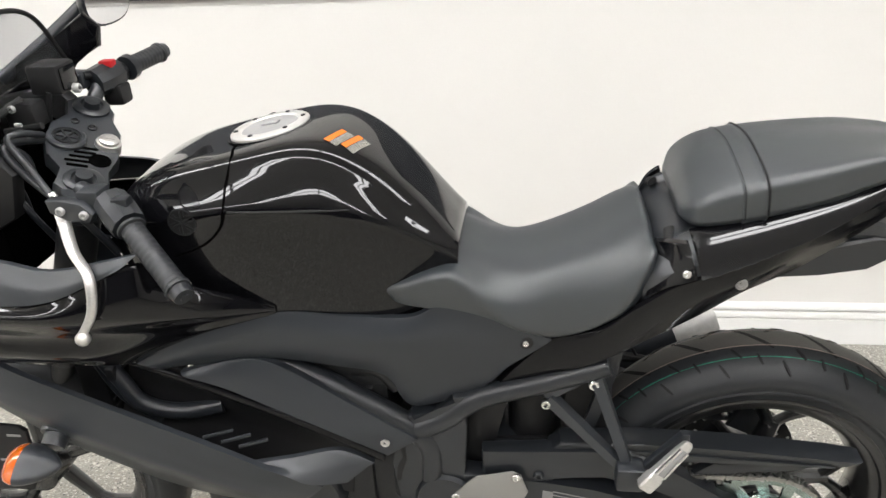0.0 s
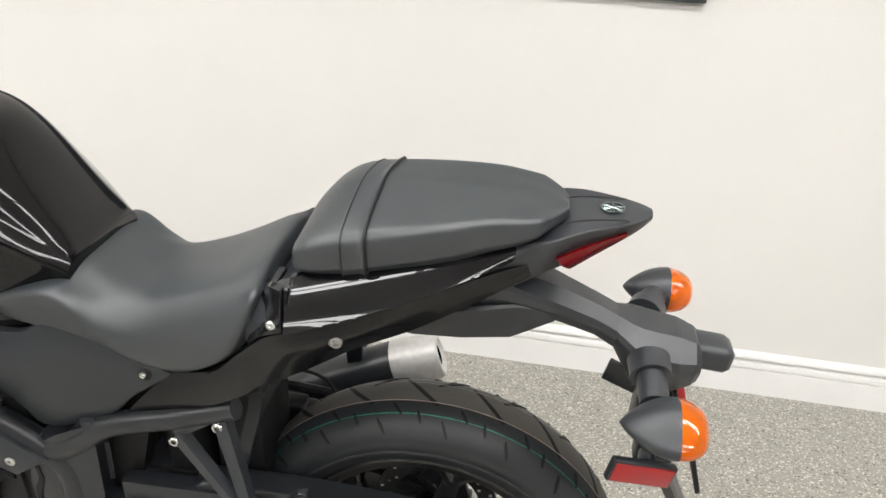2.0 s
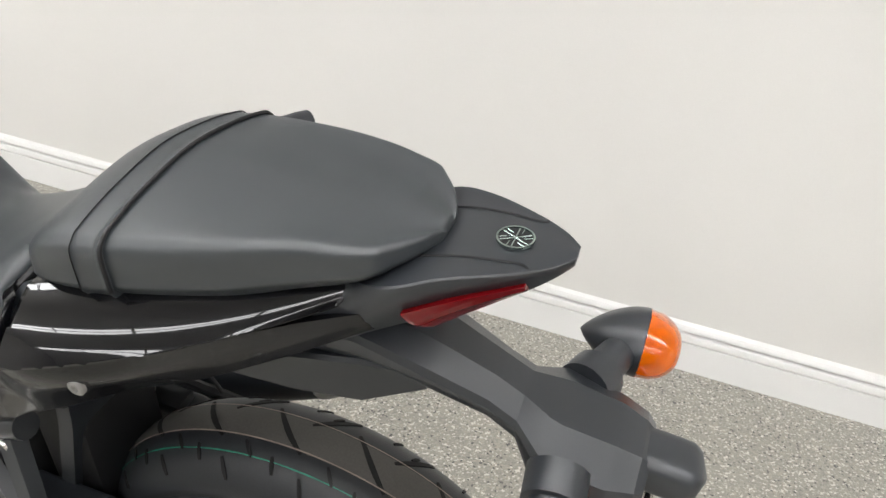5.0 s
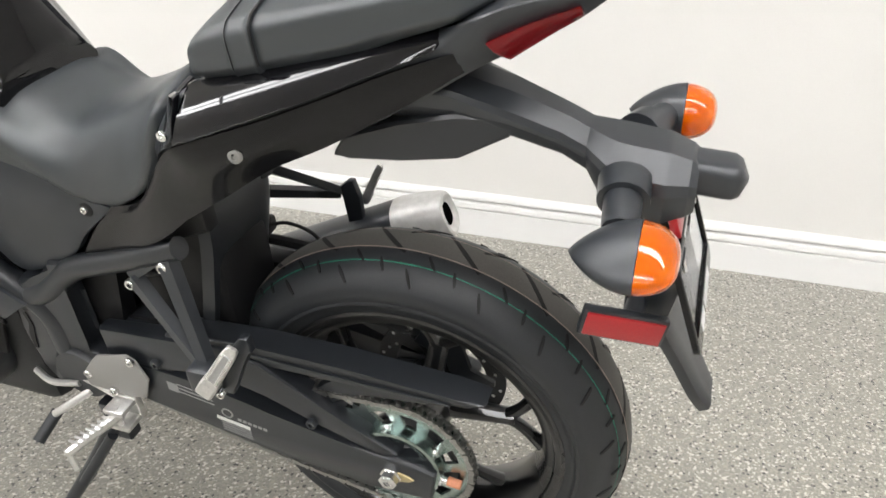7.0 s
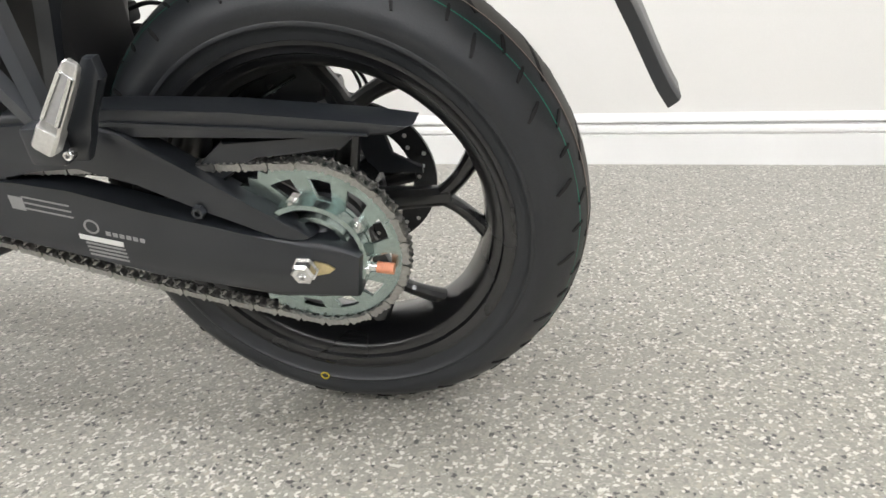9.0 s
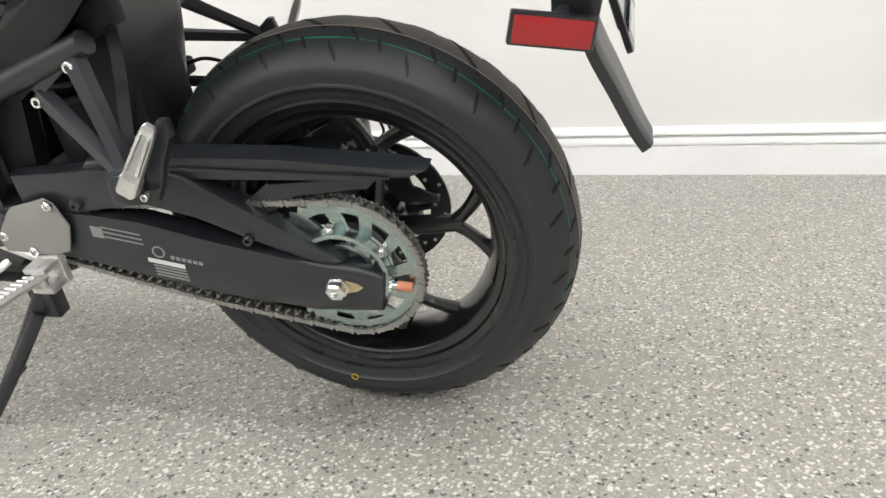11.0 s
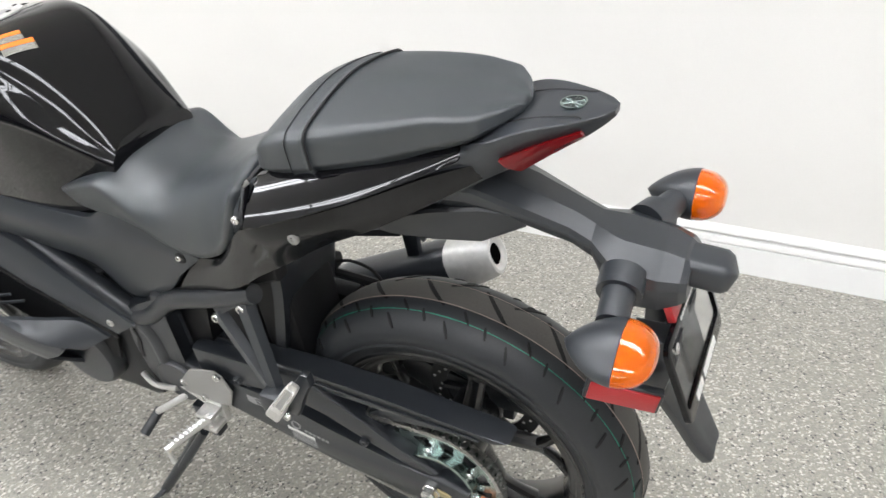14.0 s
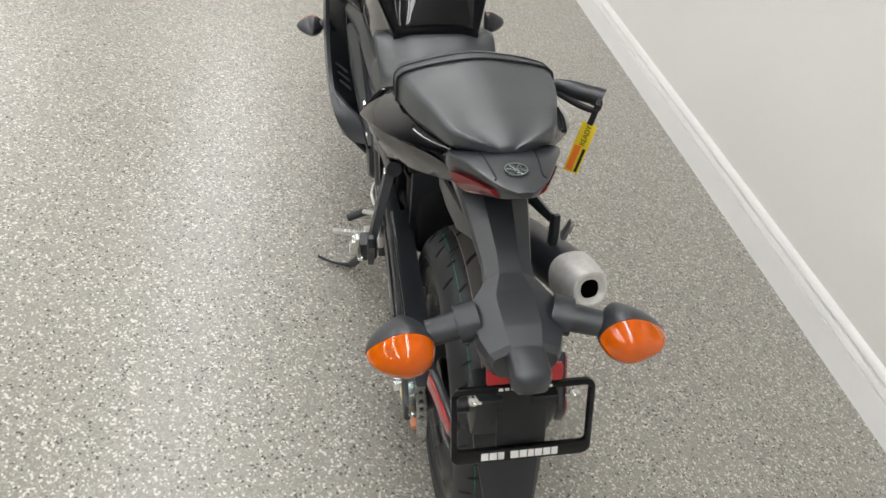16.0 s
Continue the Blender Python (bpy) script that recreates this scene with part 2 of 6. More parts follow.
def plate(bm, outline, y0, y1, bevel=0.0):
    """A flat slab whose outline is given in x and z, between two values of y (numbers, or functions of x and z)."""
    f0 = y0 if callable(y0) else (lambda x, z: y0)
    f1 = y1 if callable(y1) else (lambda x, z: y1)
    a = [bm.verts.new((x, f0(x, z), z)) for x, z in outline]
    b = [bm.verts.new((x, f1(x, z), z)) for x, z in outline]
    n = len(a)
    faces = [bm.faces.new(a), bm.faces.new(list(reversed(b)))]
    for i in range(n):
        faces.append(bm.faces.new((a[i], b[i], b[(i + 1) % n], a[(i + 1) % n])))
    if bevel:
        edges = [e for f in faces[:2] for e in f.edges]
        bmesh.ops.bevel(bm, geom=edges, offset=bevel, segments=2, affect="EDGES", profile=0.5)
    return a + b


def tube(bm, points, r, n=10, steps=None, flat=1.0):
    """A round bar along a curve; r is a number, or a function of how far along it is (0 to 1)."""
    pts = curve(points, steps or (2 if len(points) == 2 else 6 * (len(points) - 1) + 1))
    rad = r if callable(r) else (lambda s: r)
    side = None
    rows = []
    for i, p in enumerate(pts):
        d = (pts[min(i + 1, len(pts) - 1)] - pts[max(i - 1, 0)]).normalized()
        if side is None:
            side = d.orthogonal().normalized()
        side = (side - d * side.dot(d)).normalized()
        up = d.cross(side)
        k = rad(i / (len(pts) - 1))
        rows.append([p + k * (math.cos(a) * side + flat * math.sin(a) * up) for a in (2 * math.pi * q / n for q in range(n))])
    solid(bm, rows)


def lathe(bm, profile, centre, axis="y", n=64, closed=True):
    """Turns a profile of (radius, offset along the axis) round an axis through the centre."""
    rows = []
    for q in range(n):
        a = 2 * math.pi * q / n
        row = []
        for r, o in profile:
            u, v = r * math.cos(a), r * math.sin(a)
            p = {"y": (u, o, v), "x": (o, u, v), "z": (u, v, o)}[axis]
            row.append(bm.verts.new(Vector(centre) + Vector(p)))
        rows.append(row)
    m = len(profile)
    for q in range(n):
        a, b = rows[q], rows[(q + 1) % n]
        for j in range(m if closed else m - 1):
            bm.faces.new((a[j], a[(j + 1) % m], b[(j + 1) % m], b[j]))
    return rows


def rod(bm, p, q, r, n=12, r2=None):
    """A straight round pin from p to q."""
    tube(bm, [p, q], lambda s: r + ((r if r2 is None else r2) - r) * s, n)


# ---- the room ----
bm = bmesh.new()
box(bm, WEST_X - 0.2, EAST_X + 0.2, SOUTH_Y - 0.2, WALL_Y + 0.2, -0.2, 0.0)
tagged(part("floor", bm, FLOOR), "grey epoxy floor with white and black flakes", "floor", kind="structure")
bm = bmesh.new()
box(bm, WEST_X - 0.2, EAST_X + 0.2, SOUTH_Y - 0.2, WALL_Y + 0.2, CEIL_Z, CEIL_Z + 0.2)
tagged(part("ceiling", bm, CEIL), "plain white painted showroom ceiling", "ceiling", kind="structure")
# The unseen south wall is made dark to darken reflections in the gloss paint.
for name, (x0, x1, y0, y1) in {"wall_north": (WEST_X - 0.2, EAST_X + 0.2, WALL_Y, WALL_Y + 0.2), "wall_south": (WEST_X - 0.2, EAST_X + 0.2, SOUTH_Y - 0.2, SOUTH_Y),
                               "wall_east": (EAST_X, EAST_X + 0.2, SOUTH_Y, WALL_Y), "wall_west": (WEST_X - 0.2, WEST_X, SOUTH_Y, WALL_Y)}.items():
    bm = bmesh.new()
    box(bm, x0, x1, y0, y1, 0.0, CEIL_Z)
    tagged(part(name, bm, DARKWALL if name == "wall_south" else WALL), "unseen plain wall, made dark for the bike's reflections" if name == "wall_south" else "off-white painted plain showroom wall", "wall", kind="structure")
bm = bmesh.new()
PROFILE = [(0.0, 0.0), (-0.022, 0.0), (-0.022, 0.091), (-0.013, 0.0925), (-0.013, 0.0965), (-0.0215, 0.0975), (-0.021, 0.110), (-0.018, 0.117), (-0.003, 0.1195), (-0.003, 0.1265), (-0.017, 0.1275), (-0.016, 0.135), (-0.011, 0.144), (-0.004, 0.149), (0.0, 0.152)]
solid(bm, [[Vector((x, WALL_Y + dy, z)) for dy, z in PROFILE] for x in (WEST_X, EAST_X)])
tagged(part("baseboard", bm, TRIM, angle=25), "tall white moulded baseboard along the wall", "baseboard", kind="structure")

bm = bmesh.new()
box(bm, -1.4, 1.159, WALL_Y - 0.03, WALL_Y - 0.002, 1.261, 1.88, 0.004)
tagged(part("wall_sign", bm, SIGN), "dark charcoal rectangular sign board hung on the wall", "sign")


def ceiling_light():
    """A long batten with two diffusing strips side by side."""
    bm = bmesh.new()
    box(bm, -1.2, 1.2, -0.20, 0.20, -0.06, 0, 0.01)
    ob = part("ceiling_light", bm, HOUSING)
    for y in (-0.105, 0.105):
        bm = bmesh.new()
        solid(bm, [[Vector((x, y + 0.078 * math.cos(a), -0.058 - 0.022 * max(0, math.sin(a)))) for a in (math.pi * q / 8 for q in range(9))] for x in (-1.17, 1.17)])
        part("diffuser", bm, TUBE, ob, "glowing white diffuser strip")
    return ob


light = tagged(ceiling_light(), "long white ceiling batten with bright twin strips", "ceiling light", "ceiling lights")
light.matrix_basis = pose(*TUBES[0], CEIL_Z)
for spot in TUBES[1:]:
    copy_thing(light, pose(*spot, CEIL_Z))


# ---- the motorcycle: x runs to its tail, y to its far side, z up; the origin is where the rear tyre stands ----
bike = tagged(new("motorcycle"), "black sport motorcycle leaning on its side stand", "motorcycle")
bike.matrix_basis = Matrix.Translation((0.6106, 1.7926, 0.004)) @ Matrix.Rotation(radians(0.19), 4, "Z") @ Matrix.Rotation(radians(0.376), 4, "Y") @ Matrix.Rotation(radians(12.09), 4, "X")
AX, AZ, R = 0.0, 0.314, 0.314
HALF, YC = 0.0735, 0.012


def tyre_profile(r, half, rim):
    """Half-round tread over straight sidewalls, closed inside."""
    out = []
    for k in range(-8, 9):
        a = k / 8 * radians(66)
        out.append((r - half * 1.05 * (1 - math.cos(a)), half * 1.05 * math.sin(a)))
    left = [(rim + 0.034, -half * 0.95), (rim + 0.0275, -half * 0.925), (rim + 0.0255, -half * 0.945), (rim + 0.0225, -half * 0.940), (rim + 0.0205, -half * 0.895), (rim + 0.013, -half * 0.86), (rim + 0.004, -half * 0.82), (rim - 0.004, -half * 0.76)]
    right = [(q, -w) for q, w in reversed(left)]
    return list(reversed(left)) + out + right


def spokes(wheel, x, z, count, start, yc):
    for k in range(count):
        bm = bmesh.new()
        a = radians(360 / count * k + start)
        def at(r, da):
            return Vector((x + r * math.cos(a + da), yc, z + r * math.sin(a + da)))
        tube(bm, [at(0.03, 0), at(0.09, 0), at(0.146, 0)], lambda f: 0.017 - 0.004 * f, 10, 8, 1.25)
        for da in (-0.30, 0.30):
            tube(bm, [at(0.130, 0), at(0.158, da * 0.45), at(0.196, da)], lambda f: 0.0115 - 0.003 * math.sin(math.pi * f) + 0.002 * f, 10, 9, 1.4)
        part("spoke", bm, RIM, wheel, "", 35)


def make_wheel(x, r, half, name, label, start, yc=0.0, drop=0.0):
    rimr, w = 0.2265, half * 0.84
    bm = bmesh.new()
    edge = [(0.190, w * 0.35), (0.200, w - 0.016), (0.206, w - 0.010), (0.214, w - 0.008), (0.217, w - 0.003), (0.224, w - 0.001), (0.227, w + 0.001), (0.2315, w), (0.2320, w - 0.004), (0.2255, w - 0.007), (0.210, w - 0.016)]
    lathe(bm, [(r_, -o) for r_, o in edge] + [(0.196, 0)] + [(r_, o) for r_, o in reversed(edge)] + [(0.184, 0)], (x, yc, r - drop), n=120)
    wheel = part(name, bm, RIM, bike, label, 35)
    bm = bmesh.new()
    lathe(bm, [(0.040, -0.055), (0.046, -0.05), (0.046, 0.05), (0.040, 0.055), (0.012, 0.055), (0.012, -0.055)], (x, yc, r - drop), n=36)
    part("hub", bm, RIM, wheel, "", 35)
    spokes(wheel, x, r - drop, 5, start, yc)
    bm = bmesh.new()
    lathe(bm, tyre_profile(r, half, rimr), (x, yc, r - drop), n=160)
    tyre = part("tyre", bm, RUBBER, wheel, "black rubber road tyre with angled grooves", 50)
    # the crown is a paler band of tread, laid a hair over the carcass
    bm = bmesh.new()
    band = []
    for k in range(-6, 7):
        a = k / 6 * radians(15)
        band.append((r + 0.0008 - half * 1.05 * (1 - math.cos(a)), half * 1.05 * math.sin(a)))
    lathe(bm, [(q - 0.004, o) for q, o in reversed(band)] + band, (x, yc, r - drop), n=160)
    part("tread", bm, TREAD, wheel, "brownish scuffed tread band", 50)
    return wheel, tyre


rear_wheel, rear_tyre = make_wheel(AX, R, HALF, "rear_wheel", "black cast wheel with split spokes", 5, YC)
front_wheel, front_tyre = make_wheel(-1.38, 0.300, 0.056, "front_wheel", "black cast front wheel", 20, 0.0, 0.012)


def on_tyre(angle, across, lift, r=R, half=HALF):
    """A place on the rear tyre: round it, across its crown (degrees from the middle), and above its skin."""
    a, q = radians(across), radians(angle)
    rad = r + lift - half * 1.05 * (1 - math.cos(a))
    return Vector((AX + rad * math.cos(q), YC + (half * 1.05 + lift) * math.sin(a), AZ + rad * math.sin(q)))


def tyre_strip(bm, path, wide, lift):
    """A thin raised strip that follows the tyre's skin along a path of (angle, across)."""
    pts = [(path[0][0] + (path[-1][0] - path[0][0]) * f, path[0][1] + (path[-1][1] - path[0][1]) * f + (path[1][1] - (path[0][1] + path[-1][1]) / 2) * math.sin(math.pi * f) if len(path) == 3 else path[0][1] + (path[-1][1] - path[0][1]) * f)
           for f in (k / 6 for k in range(7))]
    rows = []
    for k, (a, c) in enumerate(pts):
        p = on_tyre(a, c, lift)
        q = on_tyre(*pts[min(k + 1, 6)], lift) - on_tyre(*pts[max(k - 1, 0)], lift)
        up = (on_tyre(a, c, lift + 0.01) - p).normalized()
        side = q.normalized().cross(up).normalized()
        w = wide * (0.35 + 0.65 * math.sin(math.pi * (0.1 + 0.8 * k / 6)))
        rows.append((p + side * w / 2, p - side * w / 2, up))
    vs = [(bm.verts.new(a), bm.verts.new(b), bm.verts.new(b - up * 0.003), bm.verts.new(a - up * 0.003)) for a, b, up in rows]
    for a, b in zip(vs, vs[1:]):
        for j in range(4):
            bm.faces.new((a[j], a[(j + 1) % 4], b[(j + 1) % 4], b[j]))
    bm.faces.new(vs[0])
    bm.faces.new(list(reversed(vs[-1])))


# dark strips across crown and shoulders, all round: groove shade put into colour
PITCH = 19
GROOVE_STRIPS = []
for path, wide in (([(-1.0, -18), (4.0, -2), (9.0, 21)], 0.0068), ([(0, 11), (-4.0, 26), (-8.5, 42)], 0.0068), ([(-3.0, 27), (-4.6, 36)], 0.0042), ([(4.4, -27), (3.2, -41)], 0.0046), ([(-2.8, -36), (-5.0, -54)], 0.0046), ([(-7.4, -19), (-9.9, -32)], 0.0046), ([(2.0, 36), (0.0, 54)], 0.0044)):
    bm = bmesh.new()
    tyre_strip(bm, path, wide, 0.0013)
    GROOVE_STRIPS.append(mesh_of(bm, "groove_strip", GROOVE))
for k in range(PITCH):
    for data in GROOVE_STRIPS:
        ob = new("groove_strip", data)
        ob.parent = rear_tyre
        ob.matrix_basis = Matrix.Translation((AX, 0, AZ)) @ Matrix.Rotation(-radians(90.5 + 360 / PITCH * k), 4, "Y") @ Matrix.Translation((-AX, 0, -AZ))
bm = bmesh.new()
for q in range(160):
    a0, a1 = 360 / 160 * q, 360 / 160 * (q + 1)
    w = 0.55 + 0.35 * noise.noise((q * 0.3, 0, 0))
    c = -31.0 + 0.4 * noise.noise((q * 0.5, 3, 0))
    if True:
        bm.faces.new([bm.verts.new(on_tyre(a, c + d, 0.0009)) for a, d in ((a0, -w), (a1, -w), (a1, w), (a0, w))])
part("tread_line", bm, GREEN, rear_wheel, "green paint line round the tyre")
for side in (1, -1):
    bm = bmesh.new()
    for q in range(160):
        bm.faces.new([bm.verts.new(on_tyre(a, side * (15.5 + d), 0.0016)) for a, d in ((360 / 160 * q, -0.6), (360 / 160 * (q + 1), -0.6), (360 / 160 * (q + 1), 0.6), (360 / 160 * q, 0.6))])
    part("mould_line", bm, MOULD, rear_wheel, "pale mould line on the tyre shoulder")
bm = bmesh.new()
lathe(bm, [(0.0065, -0.0005), (0.0065, 0.0005), (0.0045, 0.0005), (0.0045, -0.0005)], (AX - 0.046, YC - HALF * 0.955, AZ - 0.244), n=20)
part("paint_mark", bm, YELLOW, rear_wheel, "small yellow ring on the sidewall")

# brake disc and calliper on the far side
bm = bmesh.new()
NH = 36
lathe(bm, [(0.110, 0.083), (0.110, 0.088), (0.078, 0.088), (0.078, 0.083)], (AX, 0, AZ), n=72)
disc = part("brake_disc", bm, DARKMETAL, rear_wheel, "drilled steel brake disc")
for k in range(6):
    bm = bmesh.new()
    a = radians(60 * k)
    tube(bm, [(AX + 0.03 * math.cos(a - 0.3), 0.08, AZ + 0.03 * math.sin(a - 0.3)), (AX + 0.082 * math.cos(a), 0.085, AZ + 0.082 * math.sin(a))], 0.008, 8)
    part("disc_arm", bm, DARKMETAL, rear_wheel)
# White pins: the bright background behind the disc's holes, put into colour.
bm = bmesh.new()
for k in range(NH):
    a, r = radians(360 / NH * k), (0.086, 0.094, 0.102)[k % 3]
    p = Vector((AX + r * math.cos(a), 0.0825, AZ + r * math.sin(a)))
    rod(bm, p, p + Vector((0, 0.0062, 0)), 0.0032, 8)
part("hole_brightness", bm, WHITE, rear_wheel, "white pins for the brightness seen through the disc's holes")
bm = bmesh.new()
box(bm, -0.145, -0.06, 0.060, 0.115, 0.405, 0.47, 0.012)
box(bm, -0.075, -0.005, 0.065, 0.110, 0.395, 0.455, 0.010)
box(bm, -0.20, -0.12, 0.070, 0.108, 0.395, 0.44, 0.010)
box(bm, -0.10, -0.02, 0.055, 0.075, 0.43, 0.485, 0.010)
caliper = part("brake_caliper", bm, GREY, bike, "black rear brake calliper")
bm = bmesh.new()
tube(bm, [(-0.10, 0.09, 0.47), (-0.04, 0.07, 0.50), (0.01, 0.06, 0.49), (0.03, 0.06, 0.45), (0.0, 0.08, 0.42)], 0.0022, 8)
part("sensor_cable", bm, PIPING, caliper)
bm = bmesh.new()
plate(bm, [(-0.03, 0.40), (-0.005, 0.44), (-0.02, 0.49), (0.01, 0.44), (0.05, 0.41), (0.06, 0.36), (0.10, 0.345), (0.10, 0.335), (0.03, 0.335), (0.02, 0.38)], 0.052, 0.060, 0.002)
part("sensor_bracket", bm, FRAME, caliper)

for pts, r in (([(-0.135, 0.050, 0.455), (-0.118, 0.047, 0.482), (-0.098, 0.047, 0.470), (-0.080, 0.047, 0.478)], 0.0030), ([(-0.16, 0.052, 0.445), (-0.12, 0.048, 0.438), (-0.085, 0.048, 0.452), (-0.05, 0.050, 0.47)], 0.0035)):
    bm = bmesh.new()
    tube(bm, pts, r, 8)
    part("pad_spring", bm, STEEL, caliper, "bright pad spring")
for x, z in ((-0.125, 0.437), (-0.085, 0.452), (-0.035, 0.425)):
    bm = bmesh.new()
    lathe(bm, [(0.007, 0.062), (0.007, 0.052), (0.004, 0.050), (0.0005, 0.050), (0.0005, 0.062)], (x, 0, z), n=14)
    part("caliper_bolt", bm, CHROME, caliper)
# cooling fin, hose loop and sleeve at the calliper
bm = bmesh.new()
tube(bm, [(-0.052, 0.075, 0.482), (-0.044, 0.072, 0.462), (-0.028, 0.070, 0.440), (-0.012, 0.072, 0.418)], lambda f: 0.004 + 0.009 * math.sin(math.pi * min(1, 0.15 + 0.75 * f)), 12, 24, 0.45)
part("caliper_fin", bm, CAPGREY, caliper, "grey cast calliper fin")
bm = bmesh.new()
tube(bm, [(-0.030, 0.085, 0.468), (-0.008, 0.090, 0.474), (0.014, 0.095, 0.464), (0.028, 0.095, 0.438), (0.028, 0.090, 0.410)], 0.0024, 8)
part("hose_loop", bm, PIPING, caliper)
bm = bmesh.new()
tube(bm, [(-0.122, 0.080, 0.470), (-0.116, 0.080, 0.450), (-0.100, 0.080, 0.440), (-0.078, 0.080, 0.438)], 0.0052, 10)
part("hose_sleeve", bm, CAPGREY, caliper, "grey hose sleeve")

# sprocket and chain on the near side
CY, CR, FRONT = -0.093, 0.1087, Vector((-0.515, -0.093, 0.372))
bm = bmesh.new()
def ring(r0, r1, y0, y1, n=86, tooth=0.0):
    rows = []
    for q in range(n):
        a = 2 * math.pi * q / n
        ro = r1 - (tooth if q % 2 else 0)
        rows.append([bm.verts.new((AX + r * math.cos(a), y, AZ + r * math.sin(a))) for r, y in ((r0, y0), (ro, y0), (ro, y1), (r0, y1))])
    for q in range(n):
        a, b = rows[q], rows[(q + 1) % n]
        for j in range(4):
            bm.faces.new((a[j], a[(j + 1) % 4], b[(j + 1) % 4], b[j]))
ring(0.091, 0.112, CY - 0.003, CY + 0.003, 172 // 2, 0.008)
part("sprocket", bm, STEEL, rear_wheel, "zinc plated rear sprocket", 30)
bm = bmesh.new()
ring(0.054, 0.067, CY - 0.003, CY + 0.003, 86)
part("sprocket_hub", bm, STEEL, rear_wheel, "zinc plated inner ring", 30)
for k in range(12):
    a = radians(30 * k)
    bm = bmesh.new()
    plate(bm, [(AX + r * math.cos(a + d), AZ + r * math.sin(a + d)) for r, d in ((0.065, -0.20), (0.093, -0.05), (0.093, 0.17), (0.065, 0.06))], CY - 0.0028, CY + 0.0028)
    part("sprocket_arm", bm, STEEL, rear_wheel)
bm = bmesh.new()
ring(0.060, 0.066, CY - 0.020, CY - 0.002)
part("hub_ring", bm, STEEL, rear_wheel, "bright ring inside the sprocket")
bm = bmesh.new()
ring(0.037, 0.043, CY - 0.008, CY + 0.004)
part("bearing_ring", bm, STEEL, rear_wheel, "pale metal bearing ring")
bm = bmesh.new()
lathe(bm, [(0.056, CY + 0.030), (0.056, CY + 0.022), (0.036, CY + 0.016), (0.020, CY - 0.006), (0.014, CY - 0.006), (0.014, CY + 0.030)], (AX, 0, AZ), n=40)
part("hub_carrier", bm, FRAME, rear_wheel)
for k in range(5):
    a = radians(72 * k + 30)
    bm = bmesh.new()
    p = Vector((AX + 0.064 * math.cos(a), CY, AZ + 0.064 * math.sin(a)))
    rod(bm, p, p + Vector((0, -0.010, 0)), 0.0095, 6)
    rod(bm, p, p + Vector((0, -0.018, 0)), 0.005, 10)
    part("sprocket_nut", bm, CHROME, rear_wheel)

bm = bmesh.new()
for y in (-0.0085, 0.0085, -0.0062, 0.0062):
    loop = []
    for q in range(24):
        a = 2 * math.pi * (q + 0.5) / 24
        cx = 0.0079 * (1 if math.cos(a) > 0 else -1)
        loop.append((cx + 0.0072 * math.cos(a), 0.0074 * math.sin(a) * (0.36 + 0.64 * min(1, abs(math.cos(a)) * 1.7))))
    plate(bm, loop, y - 0.0009, y + 0.0009)
for x in (-0.0079, 0.0079):
    rod(bm, (x, -0.0095, 0), (x, 0.0095, 0), 0.0030, 8)
    rod(bm, (x, -0.005, 0), (x, 0.005, 0), 0.0050, 8)
link_mesh = mesh_of(bm, "chain_link", CHAIN, True, 30)
gap = math.hypot(FRONT.x - AX, FRONT.z - AZ)
tilt = math.atan2(FRONT.z - AZ, FRONT.x - AX)
fr = 0.0357
open_ = math.acos((CR - fr) / gap)
top_a, low_a = tilt - open_, tilt + open_
run = math.sqrt(gap * gap - (CR - fr) ** 2)
total = run * 2 + CR * (2 * math.pi - 2 * open_) + fr * 2 * open_
count = round(total / 0.01588)
bm = bmesh.new()
lathe(bm, [(fr + 0.003, -0.003), (fr + 0.003, 0.003), (0.012, 0.003), (0.012, -0.003)], FRONT, n=28)
chain = part("chain", bm, CHAIN, bike, "oily steel drive chain")
def chain_at(s):
    """Place and direction on the chain's loop, s metres along it."""
    arc = CR * (2 * math.pi - 2 * open_)
    if s < arc:
        a = top_a - s / CR
        return Vector((AX + CR * math.cos(a), CY, AZ + CR * math.sin(a))), a - math.pi / 2
    s -= arc
    p0 = Vector((AX + CR * math.cos(low_a), CY, AZ + CR * math.sin(low_a)))
    p1 = FRONT + Vector((fr * math.cos(low_a), 0, fr * math.sin(low_a)))
    if s < run:
        sag = Vector((0, 0, -0.012 * math.sin(math.pi * s / run)))
        return p0.lerp(p1, s / run) + sag, math.atan2(p1.z - p0.z, p1.x - p0.x)
    s -= run
    if s < fr * 2 * open_:
        a = low_a - s / fr
        return FRONT + Vector((fr * math.cos(a), 0, fr * math.sin(a))), a - math.pi / 2
    s -= fr * 2 * open_
    p0 = FRONT + Vector((fr * math.cos(top_a), 0, fr * math.sin(top_a)))
    p1 = Vector((AX + CR * math.cos(top_a), CY, AZ + CR * math.sin(top_a)))
    return p0.lerp(p1, min(1, s / run)), math.atan2(p1.z - p0.z, p1.x - p0.x)
for k in range(count):
    p, a = chain_at(total * k / count)
    ob = new("chain_link", link_mesh)
    ob.parent = chain
    ob.matrix_basis = Matrix.Translation(p) @ Matrix.Rotation(-a, 4, "Y") @ Matrix.Diagonal((1, 1.0 if k % 2 else 0.78, 1, 1))


# ---- bodywork ----
def body(name, halves, mat, nu=24, nv=33, parent=None, label="", angle=50, even=0):
    bm = bmesh.new()
    grid = surface([both(h) for h in halves], nu, nv)
    for _ in range(even):
        grid = [grid[0]] + [[b * 0.5 + (a + c) * 0.25 for a, b, c in zip(*rows)] for rows in zip(grid, grid[1:], grid[2:])] + [grid[-1]]
    solid(bm, grid)
    return part(name, bm, mat, parent or bike, label, angle), grid


